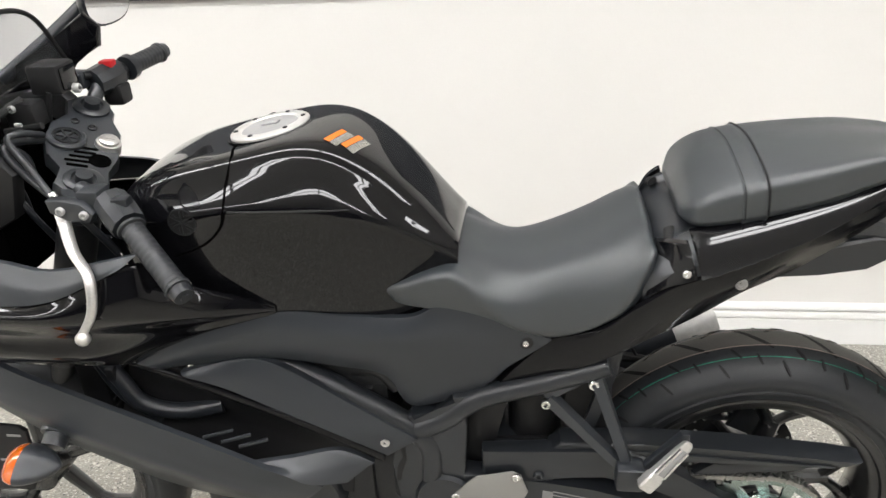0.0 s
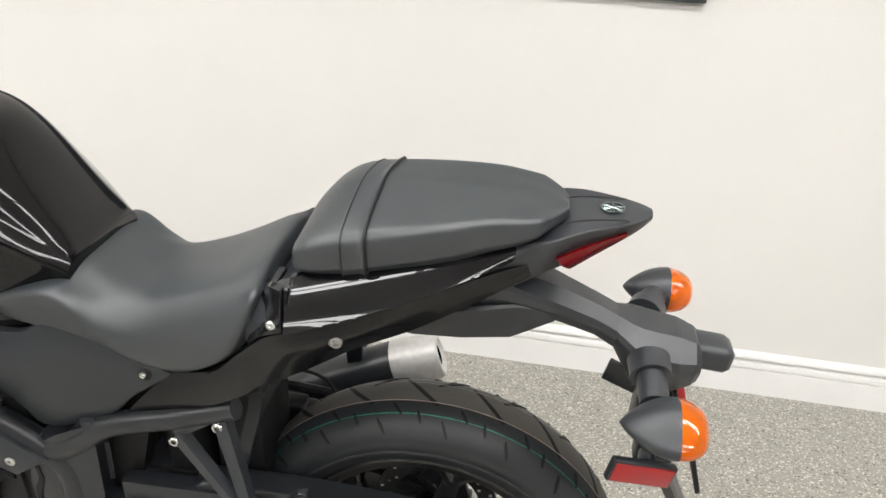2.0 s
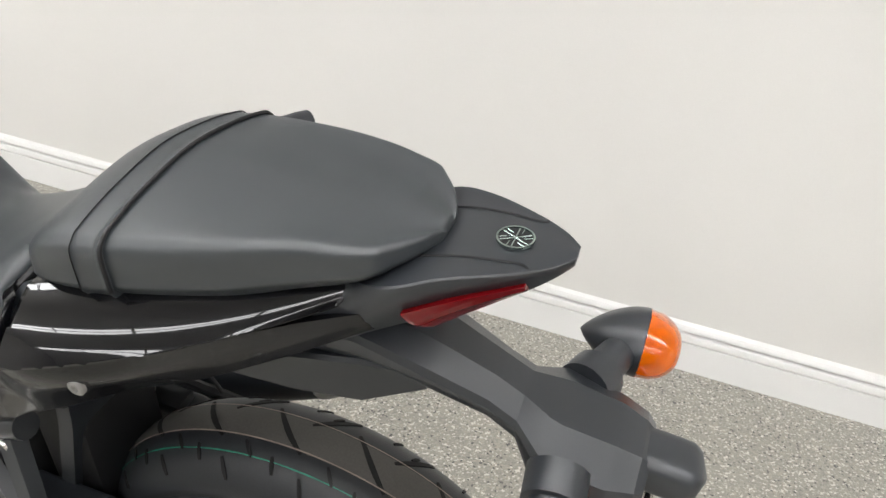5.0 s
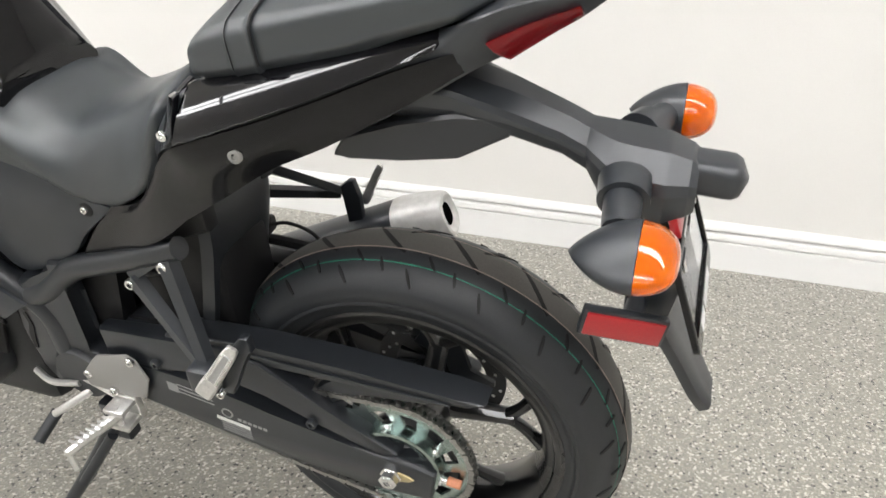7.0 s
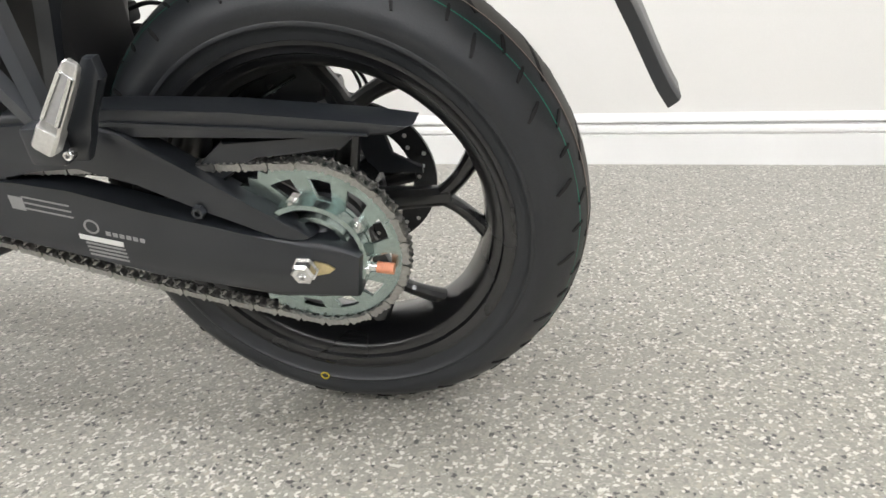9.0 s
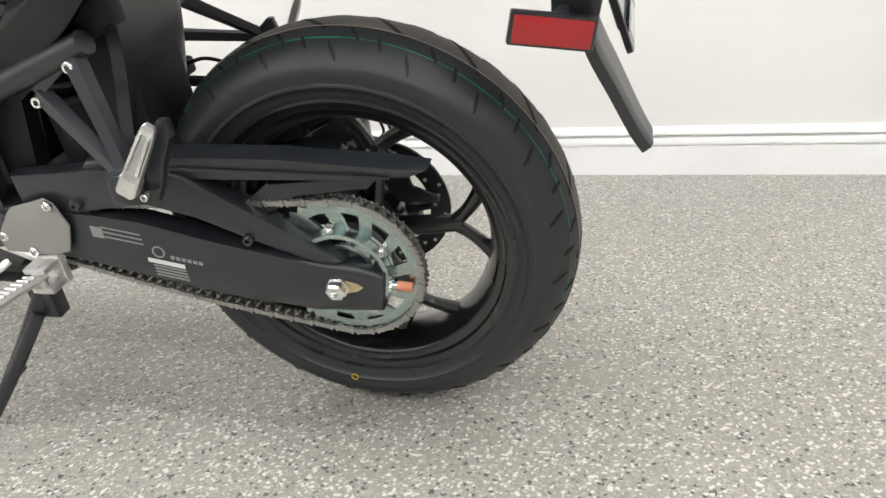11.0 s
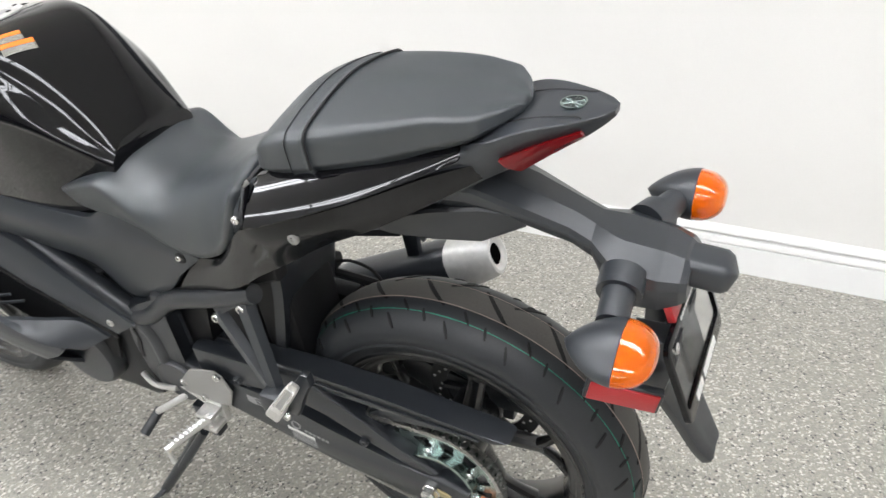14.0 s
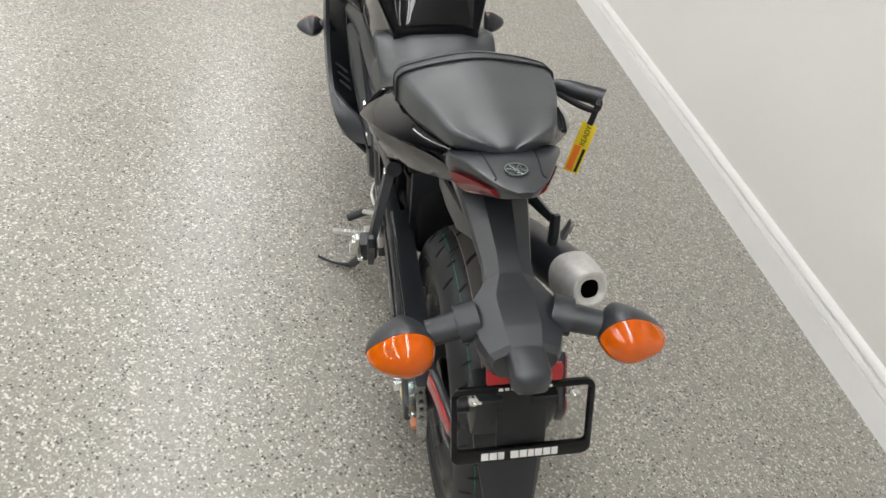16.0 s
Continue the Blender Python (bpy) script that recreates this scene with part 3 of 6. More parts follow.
def panel(name, edges, mat, thick=0.008, nu=24, nv=10, label="", parent=None, sides=(1, -1), rim=0.0015, angle=45):
    """A panel lofted through curves on the near side, thick towards the middle, and its mirror image on the far side."""
    grid = surface([curve(e, nu) for e in edges], nv, nu)
    made = []
    for s in sides:
        bm = bmesh.new()
        g = [[Vector((p.x, p.y * s, p.z)) for p in row] for row in grid]
        nu_, nv_ = len(g), len(g[0])
        outer = [[bm.verts.new(p) for p in row] for row in g]
        inner = [[bm.verts.new(p + Vector((0, thick * s, 0))) for p in row] for row in g]
        for i in range(nu_ - 1):
            for j in range(nv_ - 1):
                bm.faces.new((outer[i][j], outer[i][j + 1], outer[i + 1][j + 1], outer[i + 1][j]))
                bm.faces.new((inner[i][j], inner[i + 1][j], inner[i + 1][j + 1], inner[i][j + 1]))
        loop = [(i, 0) for i in range(nu_)] + [(nu_ - 1, j) for j in range(1, nv_)] + [(i, nv_ - 1) for i in range(nu_ - 2, -1, -1)] + [(0, j) for j in range(nv_ - 2, 0, -1)]
        for (a, b), (c, d) in zip(loop, loop[1:] + loop[:1]):
            bm.faces.new((outer[a][b], inner[a][b], inner[c][d], outer[c][d]))
        if rim:
            bm.edges.ensure_lookup_table()
            keys = [bm.edges.get((outer[a][b], outer[c][d])) for (a, b), (c, d) in zip(loop, loop[1:] + loop[:1])]
            bmesh.ops.bevel(bm, geom=[e for e in keys if e], offset=rim, segments=2, affect="EDGES", profile=0.5, clamp_overlap=True)
        made.append(part(name, bm, mat, parent or bike, label, angle))
    return made


def slab(name, outline, y0, y1, mat, label="", bevel=0.004, parent=None, sides=(1, -1)):
    made = []
    for s in sides:
        bm = bmesh.new()
        plate(bm, outline, (lambda x, z: s * y0(x, z)) if callable(y0) else s * y0, (lambda x, z: s * y1(x, z)) if callable(y1) else s * y1, bevel)
        made.append(part(name, bm, mat, parent or bike, label, 35))
    return made


def pins(name, spots, r, length, mat, parent=None, label="", n=16):
    """Screw heads: a bevelled disc with a socket, facing out on the near side."""
    for x, y, z in spots:
        bm = bmesh.new()
        s = -1 if y < 0 else 1
        lathe(bm, [(r, 0), (r, s * length * 0.7), (r * 0.8, s * length), (r * 0.45, s * length), (r * 0.4, s * length * 0.4), (0.0004, s * length * 0.4), (0.0004, 0)], (x, y, z), n=n)
        part(name, bm, mat, parent or bike, label)


def tank_half(x, top, cy, cz, wy, wz, ly, lz):
    def flank(f):
        return (x, -(cy + (wy - cy) * f) - 0.002 * math.sin(math.pi * f), cz + (wz - cz) * f)
    return [(x, 0, top), (x, -cy * 0.45, top - 0.001), (x, -cy * 0.78, top * 0.76 + cz * 0.24), (x, -cy * 0.97, top * 0.22 + cz * 0.78), flank(0.22), flank(0.6), (x, -wy, wz), (x, -wy + 0.002, wz - 0.012), (x, -(wy + ly) / 2, (wz + lz) / 2), (x, -ly, lz), (x, 0, lz)]


tank, TANKGRID = body("fuel_tank", [tank_half(*s) for s in (
    (-1.045, 0.880, 0.06, 0.872, 0.085, 0.85, 0.07, 0.79), (-1.00, 0.936, 0.085, 0.922, 0.115, 0.885, 0.11, 0.77), (-0.93, 0.968, 0.104, 0.955, 0.140, 0.905, 0.138, 0.755), (-0.85, 0.986, 0.110, 0.977, 0.152, 0.925, 0.140, 0.745),
    (-0.78, 1.002, 0.110, 0.990, 0.152, 0.930, 0.138, 0.735), (-0.72, 1.011, 0.106, 0.999, 0.149, 0.928, 0.132, 0.73), (-0.665, 1.002, 0.105, 0.987, 0.144, 0.922, 0.126, 0.73), (-0.61, 0.971, 0.098, 0.947, 0.131, 0.904, 0.116, 0.73),
    (-0.555, 0.915, 0.088, 0.890, 0.112, 0.866, 0.100, 0.73), (-0.500, 0.845, 0.074, 0.842, 0.090, 0.822, 0.075, 0.73))], GLOSS, 56, 57, label="glossy black fuel tank cover", even=7)


def tank_row(x):
    """The tank's cross section at x, from the far edge over the top to the near edge."""
    for a, b in zip(TANKGRID, TANKGRID[1:]):
        if a[0].x <= x <= b[0].x:
            f = (x - a[0].x) / (b[0].x - a[0].x)
            return [p.lerp(q, f) for p, q in zip(a, b)]


def tank_skin(x, y):
    """Height of the tank's top at a place."""
    row = tank_row(x)
    for p, q in zip(row[12:], row[13:]):
        if p.y >= y >= q.y and p.z > 0.84:
            return p.z + (q.z - p.z) * (y - p.y) / (q.y - p.y or 1)
    return 0.9


def tank_side(x, z):
    """How far out the tank's near side is at a height."""
    row = tank_row(x)
    half = row[len(row) // 2:]
    for p, q in zip(half, half[1:]):
        if p.z >= z >= q.z and p.y < -0.04:
            return p.y + (q.y - p.y) * (z - p.z) / (q.z - p.z or 1)
    return -0.14


# filler cap
cap_m = Matrix.Translation((-0.790, 0, 0.9985)) @ Matrix.Rotation(radians(-9.5), 4, "Y")
for name, profile, mat, label in (("cap_ring", [(0.062, -0.014), (0.062, 0.003), (0.058, 0.006), (0.047, 0.006), (0.044, 0.003), (0.044, -0.014)], CAPRING, "bright alloy filler cap ring"),
                                  ("fuel_cap", [(0.0438, -0.01), (0.0438, 0.003), (0.040, 0.005), (0.002, 0.006), (0.002, -0.01)], CAPGREY, "grey metal fuel cap")):
    bm = bmesh.new()
    lathe(bm, profile, (0, 0, 0), "z", 56)
    if name == "fuel_cap":
        box(bm, -0.012, 0.016, -0.007, 0.007, 0.005, 0.009, 0.002)
    bm.transform(cap_m)
    part(name, bm, mat, tank, label)
for k in range(6):
    a = radians(60 * k + 15)
    bm = bmesh.new()
    lathe(bm, [(0.004, 0.004), (0.004, 0.0075), (0.0015, 0.0075), (0.0015, 0.004)], (0.0525 * math.cos(a), 0.0525 * math.sin(a), 0), "z", 10)
    bm.transform(cap_m)
    part("cap_screw", bm, DARKMETAL, tank)
bm = bmesh.new()
lathe(bm, [(0.068, -0.016), (0.068, 0.0008), (0.066, 0.0014), (0.0625, 0.0003), (0.0625, -0.016)], (0, 0, 0), "z", 56)
bm.transform(cap_m)
part("cap_surround", bm, SEMI, tank)
# seam between the front tank panel and the main cover
for s in (1, -1):
    bm = bmesh.new()
    path = [(-0.826, -0.03), (-0.824, -0.07), (-0.817, -0.10), (-0.818, -0.125)]
    pts = [(x, y * s, tank_skin(x, y) - 0.0008) for x, y in path]
    for x, z in ((-0.820, 0.955), (-0.822, 0.925), (-0.832, 0.90), (-0.862, 0.872), (-0.915, 0.848)):
        pts.append((x, (tank_side(x, z) + 0.0008) * s, z))
    tube(bm, pts, 0.0023, 8)
    part("seam", bm, VOID, tank)
    bm = bmesh.new()
    tube(bm, [(x, (tank_side(x, 0.927 - 0.0 * x) - 0.0004) * s, 0.927 + (0.0 if x < -0.66 else (x + 0.66) * -0.2)) for x in (-0.815, -0.76, -0.70, -0.64, -0.59)], 0.0016, 6)
    part("seam", bm, PIPING, tank)
# two orange and white warning labels across the tank's back slope
for x0, wide in ((-0.687, 0.0205), (-0.6625, 0.0195)):
    for name, a, b, mat in (("warning_label", 0.0, 0.42, ORANGE), *(("warning_text", 0.47 + 0.09 * q, 0.522 + 0.09 * q, LABELGREY) for q in range(6))):
        bm = bmesh.new()
        vs = []
        for i in range(4):
            for j in range(9):
                f = j / 8
                x, y = x0 + wide * (a + (b - a) * i / 3) + 0.015 * f, -0.074 + 0.048 * f - 0.010 * (a + (b - a) * i / 3)
                vs.append(bm.verts.new((x, y, tank_skin(x, y) + 0.0012)))
        for i in range(3):
            for j in range(8):
                bm.faces.new((vs[i * 9 + j], vs[i * 9 + j + 1], vs[i * 9 + j + 10], vs[i * 9 + j + 9]))
        part(name, bm, mat, tank, "orange warning label" if mat is ORANGE else "white label with fine print")
# round emblem on the tank's front side panel: a ring and three crossed bars
def emblem(m, r, parent, back, face=None):
    bm = bmesh.new()
    lathe(bm, [(r, 0), (r, 0.0022), (r * 0.90, 0.0022), (r * 0.90, 0)], (0, 0, 0), "z", 36)
    for k in range(3):
        a = radians(60 * k + 30)
        tube(bm, [(-r * 0.84 * math.cos(a), -r * 0.84 * math.sin(a), 0.0012), (r * 0.84 * math.cos(a), r * 0.84 * math.sin(a), 0.0012)], r * 0.055, 6)
    for k in range(6):
        a = radians(60 * k)
        tube(bm, [(r * 0.45 * math.cos(a), r * 0.45 * math.sin(a), 0.0012), (r * 0.85 * math.cos(a + 0.22), r * 0.85 * math.sin(a + 0.22), 0.0012)], r * 0.042, 6)
    bm.transform(m)
    ob = part("emblem", bm, face or CHROME, parent, "round chrome emblem")
    bm = bmesh.new()
    lathe(bm, [(r * 0.9, -0.002), (r * 0.9, 0.0008), (0.0005, 0.0008), (0.0005, -0.002)], (0, 0, 0), "z", 36)
    bm.transform(m)
    part("emblem_base", bm, back, parent)


for s in (1, -1):
    emblem(Matrix.Translation((-0.888, s * (tank_side(-0.888, 0.908) - 0.001), 0.908)) @ Matrix.Rotation(radians(90 * s), 4, "X"), 0.021, tank, PIPING, DARKMETAL)


def seat_half(x, top, ty, ez, ey, bz):
    return [(x, 0, top), (x, -ty * 0.6, top - 0.001), (x, -ty, top - 0.010), (x, -(ty * 0.4 + ey * 0.6) - 0.005, (top + ez) / 2), (x, -ey, ez), (x, -ey + 0.008, bz), (x, 0, bz)]


body("rider_seat", [seat_half(*s) for s in (
    (-0.633, 0.786, 0.075, 0.782, 0.110, 0.776), (-0.59, 0.806, 0.085, 0.786, 0.124, 0.760), (-0.545, 0.822, 0.088, 0.799, 0.127, 0.753), (-0.505, 0.826, 0.088, 0.803, 0.127, 0.746), (-0.455, 0.805, 0.088, 0.762, 0.126, 0.734),
    (-0.41, 0.798, 0.090, 0.726, 0.123, 0.713), (-0.355, 0.813, 0.094, 0.716, 0.121, 0.703), (-0.30, 0.838, 0.096, 0.740, 0.132, 0.728), (-0.255, 0.863, 0.098, 0.785, 0.141, 0.765), (-0.228, 0.875, 0.092, 0.84, 0.135, 0.80), (-0.218, 0.863, 0.085, 0.85, 0.12, 0.82))], SEAT, 56, 41, label="dark grey vinyl rider seat")
PIL = [(-0.187, 0.910, 0.05, 0.900, 0.080, 0.892), (-0.172, 0.941, 0.072, 0.902, 0.114, 0.891), (-0.135, 0.970, 0.085, 0.909, 0.124, 0.896), (-0.075, 0.980, 0.091, 0.922, 0.121, 0.907), (0.0, 0.983, 0.090, 0.936, 0.107, 0.920),
       (0.055, 0.985, 0.080, 0.950, 0.091, 0.936), (0.090, 0.984, 0.070, 0.958, 0.081, 0.945), (0.112, 0.983, 0.058, 0.963, 0.072, 0.952), (0.122, 0.982, 0.050, 0.966, 0.061, 0.956), (0.136, 0.980, 0.034, 0.969, 0.042, 0.960), (0.145, 0.977, 0.018, 0.970, 0.024, 0.963), (0.148, 0.972, 0.010, 0.969, 0.014, 0.964)]
def pad_half(x, top, ty, ez, ey, bz):
    d = top - ez
    w = 1 - min(1, max(0, (x + 0.10) / 0.15))
    return [(x, 0, top), (x, -ey * 0.5, top - 0.003 - 0.07 * w * d), (x, -ey * 0.85, top - (0.10 + 0.20 * w) * d), (x, -ey * 0.945, top - (0.17 + 0.24 * w) * d), (x, -ey * 0.99, top - (0.34 + 0.22 * w) * d), (x, -ey, ez + 0.004), (x, -ey, ez - 0.004), (x, -ey + 0.008, bz), (x, 0, bz)]
pillion, PILGRID = body("pillion_seat", [pad_half(*s) for s in PIL], SEAT, 60, 57, label="dark grey vinyl pillion seat with a strap")
# strap over the pillion seat: the seat's own sections, a little proud
def pil_at(x):
    for a, b in zip(PIL, PIL[1:]):
        if a[0] <= x <= b[0]:
            f = (x - a[0]) / (b[0] - a[0])
            return [u + (v - u) * f for u, v in zip(a, b)]
def strap_half(x, lift):
    _, top, ty, ez, ey, bz = pil_at(x)
    return [(x - (top - q[2]) * -0.10, q[1] * (1 + lift / 0.11), q[2] + (lift if k < 5 else 0.0 if k < 7 else -lift)) for k, q in enumerate(pad_half(x, top, ty, ez, ey, bz))]
bm = bmesh.new()
solid(bm, surface([both(strap_half(x, l)) for x, l in ((-0.120, 0.0005), (-0.118, 0.0026), (-0.114, 0.0018), (-0.106, 0.0016), (-0.095, 0.002), (-0.090, 0.0034), (-0.087, 0.0005))], 19, 41))
strap = part("seat_strap", bm, SEAT, pillion, "black vinyl grab strap across the seat")
# Dark lines: the strap's front seam, and its rear crease with shade as colour.
for x, r in ((-0.1165, 0.0006), (-0.0875, 0.0018)):
    bm = bmesh.new()
    pts = both(strap_half(x, 0.003))
    tube(bm, pts[1:-1], r, 6, 60)
    part("strap_edge_line", bm, PIPING, pillion)

# tail
TAILSEC = [(-0.235, 0.830, 0.08, 0.835, 0.110, 0.80, 0.135, 0.725, 0.10), (-0.19, 0.865, 0.08, 0.876, 0.112, 0.835, 0.158, 0.745, 0.115), (-0.12, 0.885, 0.08, 0.896, 0.106, 0.856, 0.154, 0.785, 0.110), (-0.05, 0.902, 0.075, 0.912, 0.095, 0.878, 0.136, 0.812, 0.100),
           (0.02, 0.918, 0.065, 0.926, 0.076, 0.900, 0.106, 0.845, 0.084), (0.08, 0.932, 0.055, 0.938, 0.060, 0.918, 0.078, 0.876, 0.066), (0.125, 0.957, 0.062, 0.954, 0.077, 0.930, 0.073, 0.902, 0.056), (0.165, 0.970, 0.050, 0.966, 0.063, 0.944, 0.056, 0.920, 0.043),
           (0.21, 0.975, 0.033, 0.971, 0.042, 0.958, 0.036, 0.941, 0.027), (0.235, 0.9765, 0.019, 0.974, 0.025, 0.966, 0.022, 0.957, 0.016), (0.249, 0.977, 0.006, 0.976, 0.009, 0.972, 0.009, 0.968, 0.006)]
tail, TAILGRID = body("tail_cowl", [[(x, 0, t), (x, -ty, t - 0.001), (x, -ay, az), (x, -by, bz), (x, -cy, cz), (x, 0, cz)] for x, t, ty, az, ay, bz, by, cz, cy in TAILSEC], SATIN, 48, 31, label="satin black plastic tail cowl", angle=28)
emblem(Matrix.Translation((0.201, -0.002, 0.9752)) @ Matrix.Rotation(radians(-4), 4, "Y"), 0.0150, tail, DARKMETAL, STEEL)
def bow(a, b, c, f):
    """A parabola from a through b to c."""
    a, b, c = Vector(a), Vector(b), Vector(c)
    return a * (1 - f) * (1 - 2 * f) + b * 4 * f * (1 - f) + c * f * (2 * f - 1)
rows = []
for k in range(5):
    v = k / 4
    bulge = 0.0045 * 4 * v * (1 - v)
    rows.append([bow((-0.178, -0.118, 0.886), (-0.028, -0.096, 0.924), (0.106, -0.046, 0.946), f).lerp(bow((-0.168, -0.179, 0.844), (-0.032, -0.147, 0.889), (0.088, -0.077, 0.925), f), v) + Vector((0, -0.78, 0.62)) * bulge * (1 - 0.5 * f) for f in (q / 10 for q in range(11))])
panel("tail_panel", rows, GLOSS, 0.010, 44, 24, "glossy black side panel under the pillion seat", tail, rim=0.003, angle=60)
panel("seat_rail_cover", [[(-0.360, -0.112, 0.700), (-0.292, -0.128, 0.728), (-0.242, -0.146, 0.778), (-0.200, -0.162, 0.822), (-0.166, -0.167, 0.840), (-0.09, -0.155, 0.864), (-0.02, -0.132, 0.886), (0.05, -0.098, 0.908), (0.115, -0.070, 0.924)],
                          [(-0.405, -0.113, 0.652), (-0.330, -0.124, 0.690), (-0.265, -0.138, 0.732), (-0.210, -0.150, 0.780), (-0.155, -0.160, 0.810), (-0.09, -0.151, 0.836), (-0.02, -0.120, 0.858), (0.05, -0.092, 0.886), (0.115, -0.066, 0.913)],
                          [(-0.446, -0.110, 0.602), (-0.370, -0.112, 0.626), (-0.289, -0.122, 0.664), (-0.222, -0.130, 0.714), (-0.156, -0.128, 0.756), (-0.095, -0.120, 0.794), (-0.027, -0.106, 0.824), (0.048, -0.082, 0.862), (0.115, -0.060, 0.900)]], SEMI, 0.012, 54, 14, "black side cover below the seat")
pins("screw", [(-0.111, -0.1545, 0.828)], 0.0085, 0.005, HEEL)
pins("screw", [(-0.186, -0.168, 0.849)], 0.006, 0.004, CHROME)
panel("seat_bracket", [[(-0.218, -0.100, 0.862), (-0.202, -0.126, 0.874), (-0.182, -0.142, 0.880)], [(-0.220, -0.122, 0.842), (-0.198, -0.146, 0.852), (-0.176, -0.162, 0.862)], [(-0.232, -0.140, 0.795), (-0.205, -0.160, 0.822), (-0.172, -0.172, 0.842)]], GLOSS, 0.012, 14, 10, "glossy black panel between the seats")
for s in (1, -1):
    bm = bmesh.new()
    tube(bm, [(-0.200, -0.085 * s, 0.874), (-0.204, -0.112 * s, 0.864), (-0.202, -0.134 * s, 0.842)], lambda f: 0.009 - 0.003 * f, 10, None, 0.6)
    part("seat_hook", bm, PIPING, bike)
panel("tail_light", [[(0.138, -0.0745, 0.934), (0.178, -0.0570, 0.949), (0.219, -0.0365, 0.960)], [(0.146, -0.0705, 0.923), (0.183, -0.0520, 0.940), (0.221, -0.0325, 0.954)], [(0.157, -0.055, 0.912), (0.188, -0.040, 0.930), (0.221, -0.024, 0.948)]], RED, 0.010, 20, 8, "dark red tail lamp lens", tail, (1, -1), 0.001)
def skin_of(grid, x, y):
    """Height of a body's top at a place."""
    for a, b in zip(grid, grid[1:]):
        if a[0].x <= x <= b[0].x:
            f = (x - a[0].x) / (b[0].x - a[0].x)
            row = [p.lerp(q, f) for p, q in zip(a, b)]
            tops = [p.z + (q.z - p.z) * (y - p.y) / (q.y - p.y) for p, q in zip(row, row[1:]) if p.y > y >= q.y or p.y <= y < q.y]
            return max(tops)


for s in (1, -1):
    bm = bmesh.new()
    tube(bm, [(x, y * s, skin_of(TAILGRID, x, y * s) + 0.0002) for x, y in ((0.112, -0.0385), (0.13, -0.0372), (0.15, -0.0358), (0.17, -0.0342), (0.19, -0.0322), (0.212, -0.0300), (0.219, -0.0330))], 0.0011, 6)
    part("seam", bm, PIPING, tail)

# undertray, fender arm, lamp stub
bm = bmesh.new()
rows = []
for x, t, y, b in ((-0.052, 0.788, 0.056, 0.781), (-0.035, 0.812, 0.060, 0.780), (0.03, 0.834, 0.058, 0.784), (0.095, 0.846, 0.052, 0.792), (0.150, 0.842, 0.038, 0.818)):
    rows.append([Vector(q) for q in both([(x, 0, t), (x, -y * 0.94, t), (x, -y, t - 0.004), (x, -y * 0.96, b + 0.003), (x, -y * 0.90, b), (x, 0, b)])])
solid(bm, rows)
part("undertray", bm, FRAME, bike, "black plastic undertray", 22)
bm = bmesh.new()
rows = []
for x, t, y, c, b in ((0.02, 0.885, 0.060, 0.010, 0.835), (0.09, 0.882, 0.052, 0.012, 0.828), (0.15, 0.864, 0.044, 0.016, 0.818), (0.205, 0.842, 0.036, 0.016, 0.800), (0.232, 0.829, 0.037, 0.016, 0.785), (0.258, 0.822, 0.058, 0.020, 0.748), (0.270, 0.820, 0.063, 0.024, 0.738),
                      (0.315, 0.814, 0.059, 0.026, 0.738), (0.338, 0.806, 0.050, 0.020, 0.746), (0.346, 0.800, 0.043, 0.018, 0.750)):
    half = [(x, 0, t), (x, -y * 0.42, t - 0.0005), (x, -y * 0.94, t - c * 0.8), (x, -y, t - c * 1.3), (x, -y * 0.98, (t + b) / 2 - 0.004), (x, -y * 0.80, b + 0.004), (x, -y * 0.70, b), (x, 0, b)]
    rows.append([Vector(q) for q in both(half)])
fine = []
for p, q in zip(rows, rows[1:]):
    fine += [[u.lerp(v, f) for u, v in zip(p, q)] for f in (0.0, 0.10, 0.50, 0.90)]
solid(bm, fine + [rows[-1]])
fender = part("rear_fender", bm, GREY, bike, "charcoal plastic rear fender arm", 17)
bm = bmesh.new()
grid = []
for k in range(9):
    f = k / 8
    x = 0.335 + 0.060 * f
    r = 1.0 if f < 0.7 else math.sqrt(max(0.02, 1 - ((f - 0.7) / 0.3) ** 2))
    grid.append([Vector((x, 0.026 * r * math.copysign(abs(math.cos(a)) ** 0.55, math.cos(a)), 0.784 - 0.004 * f + 0.020 * r * math.copysign(abs(math.sin(a)) ** 0.55, math.sin(a)))) for a in (2 * math.pi * q / 24 for q in range(24))])
solid(bm, grid)
part("plate_lamp", bm, GREY, fender, "rounded charcoal plate lamp housing")


AMBERBOWL = material("amber_inner", (0.9, 0.34, 0.02), 0.3, vary=0.1)


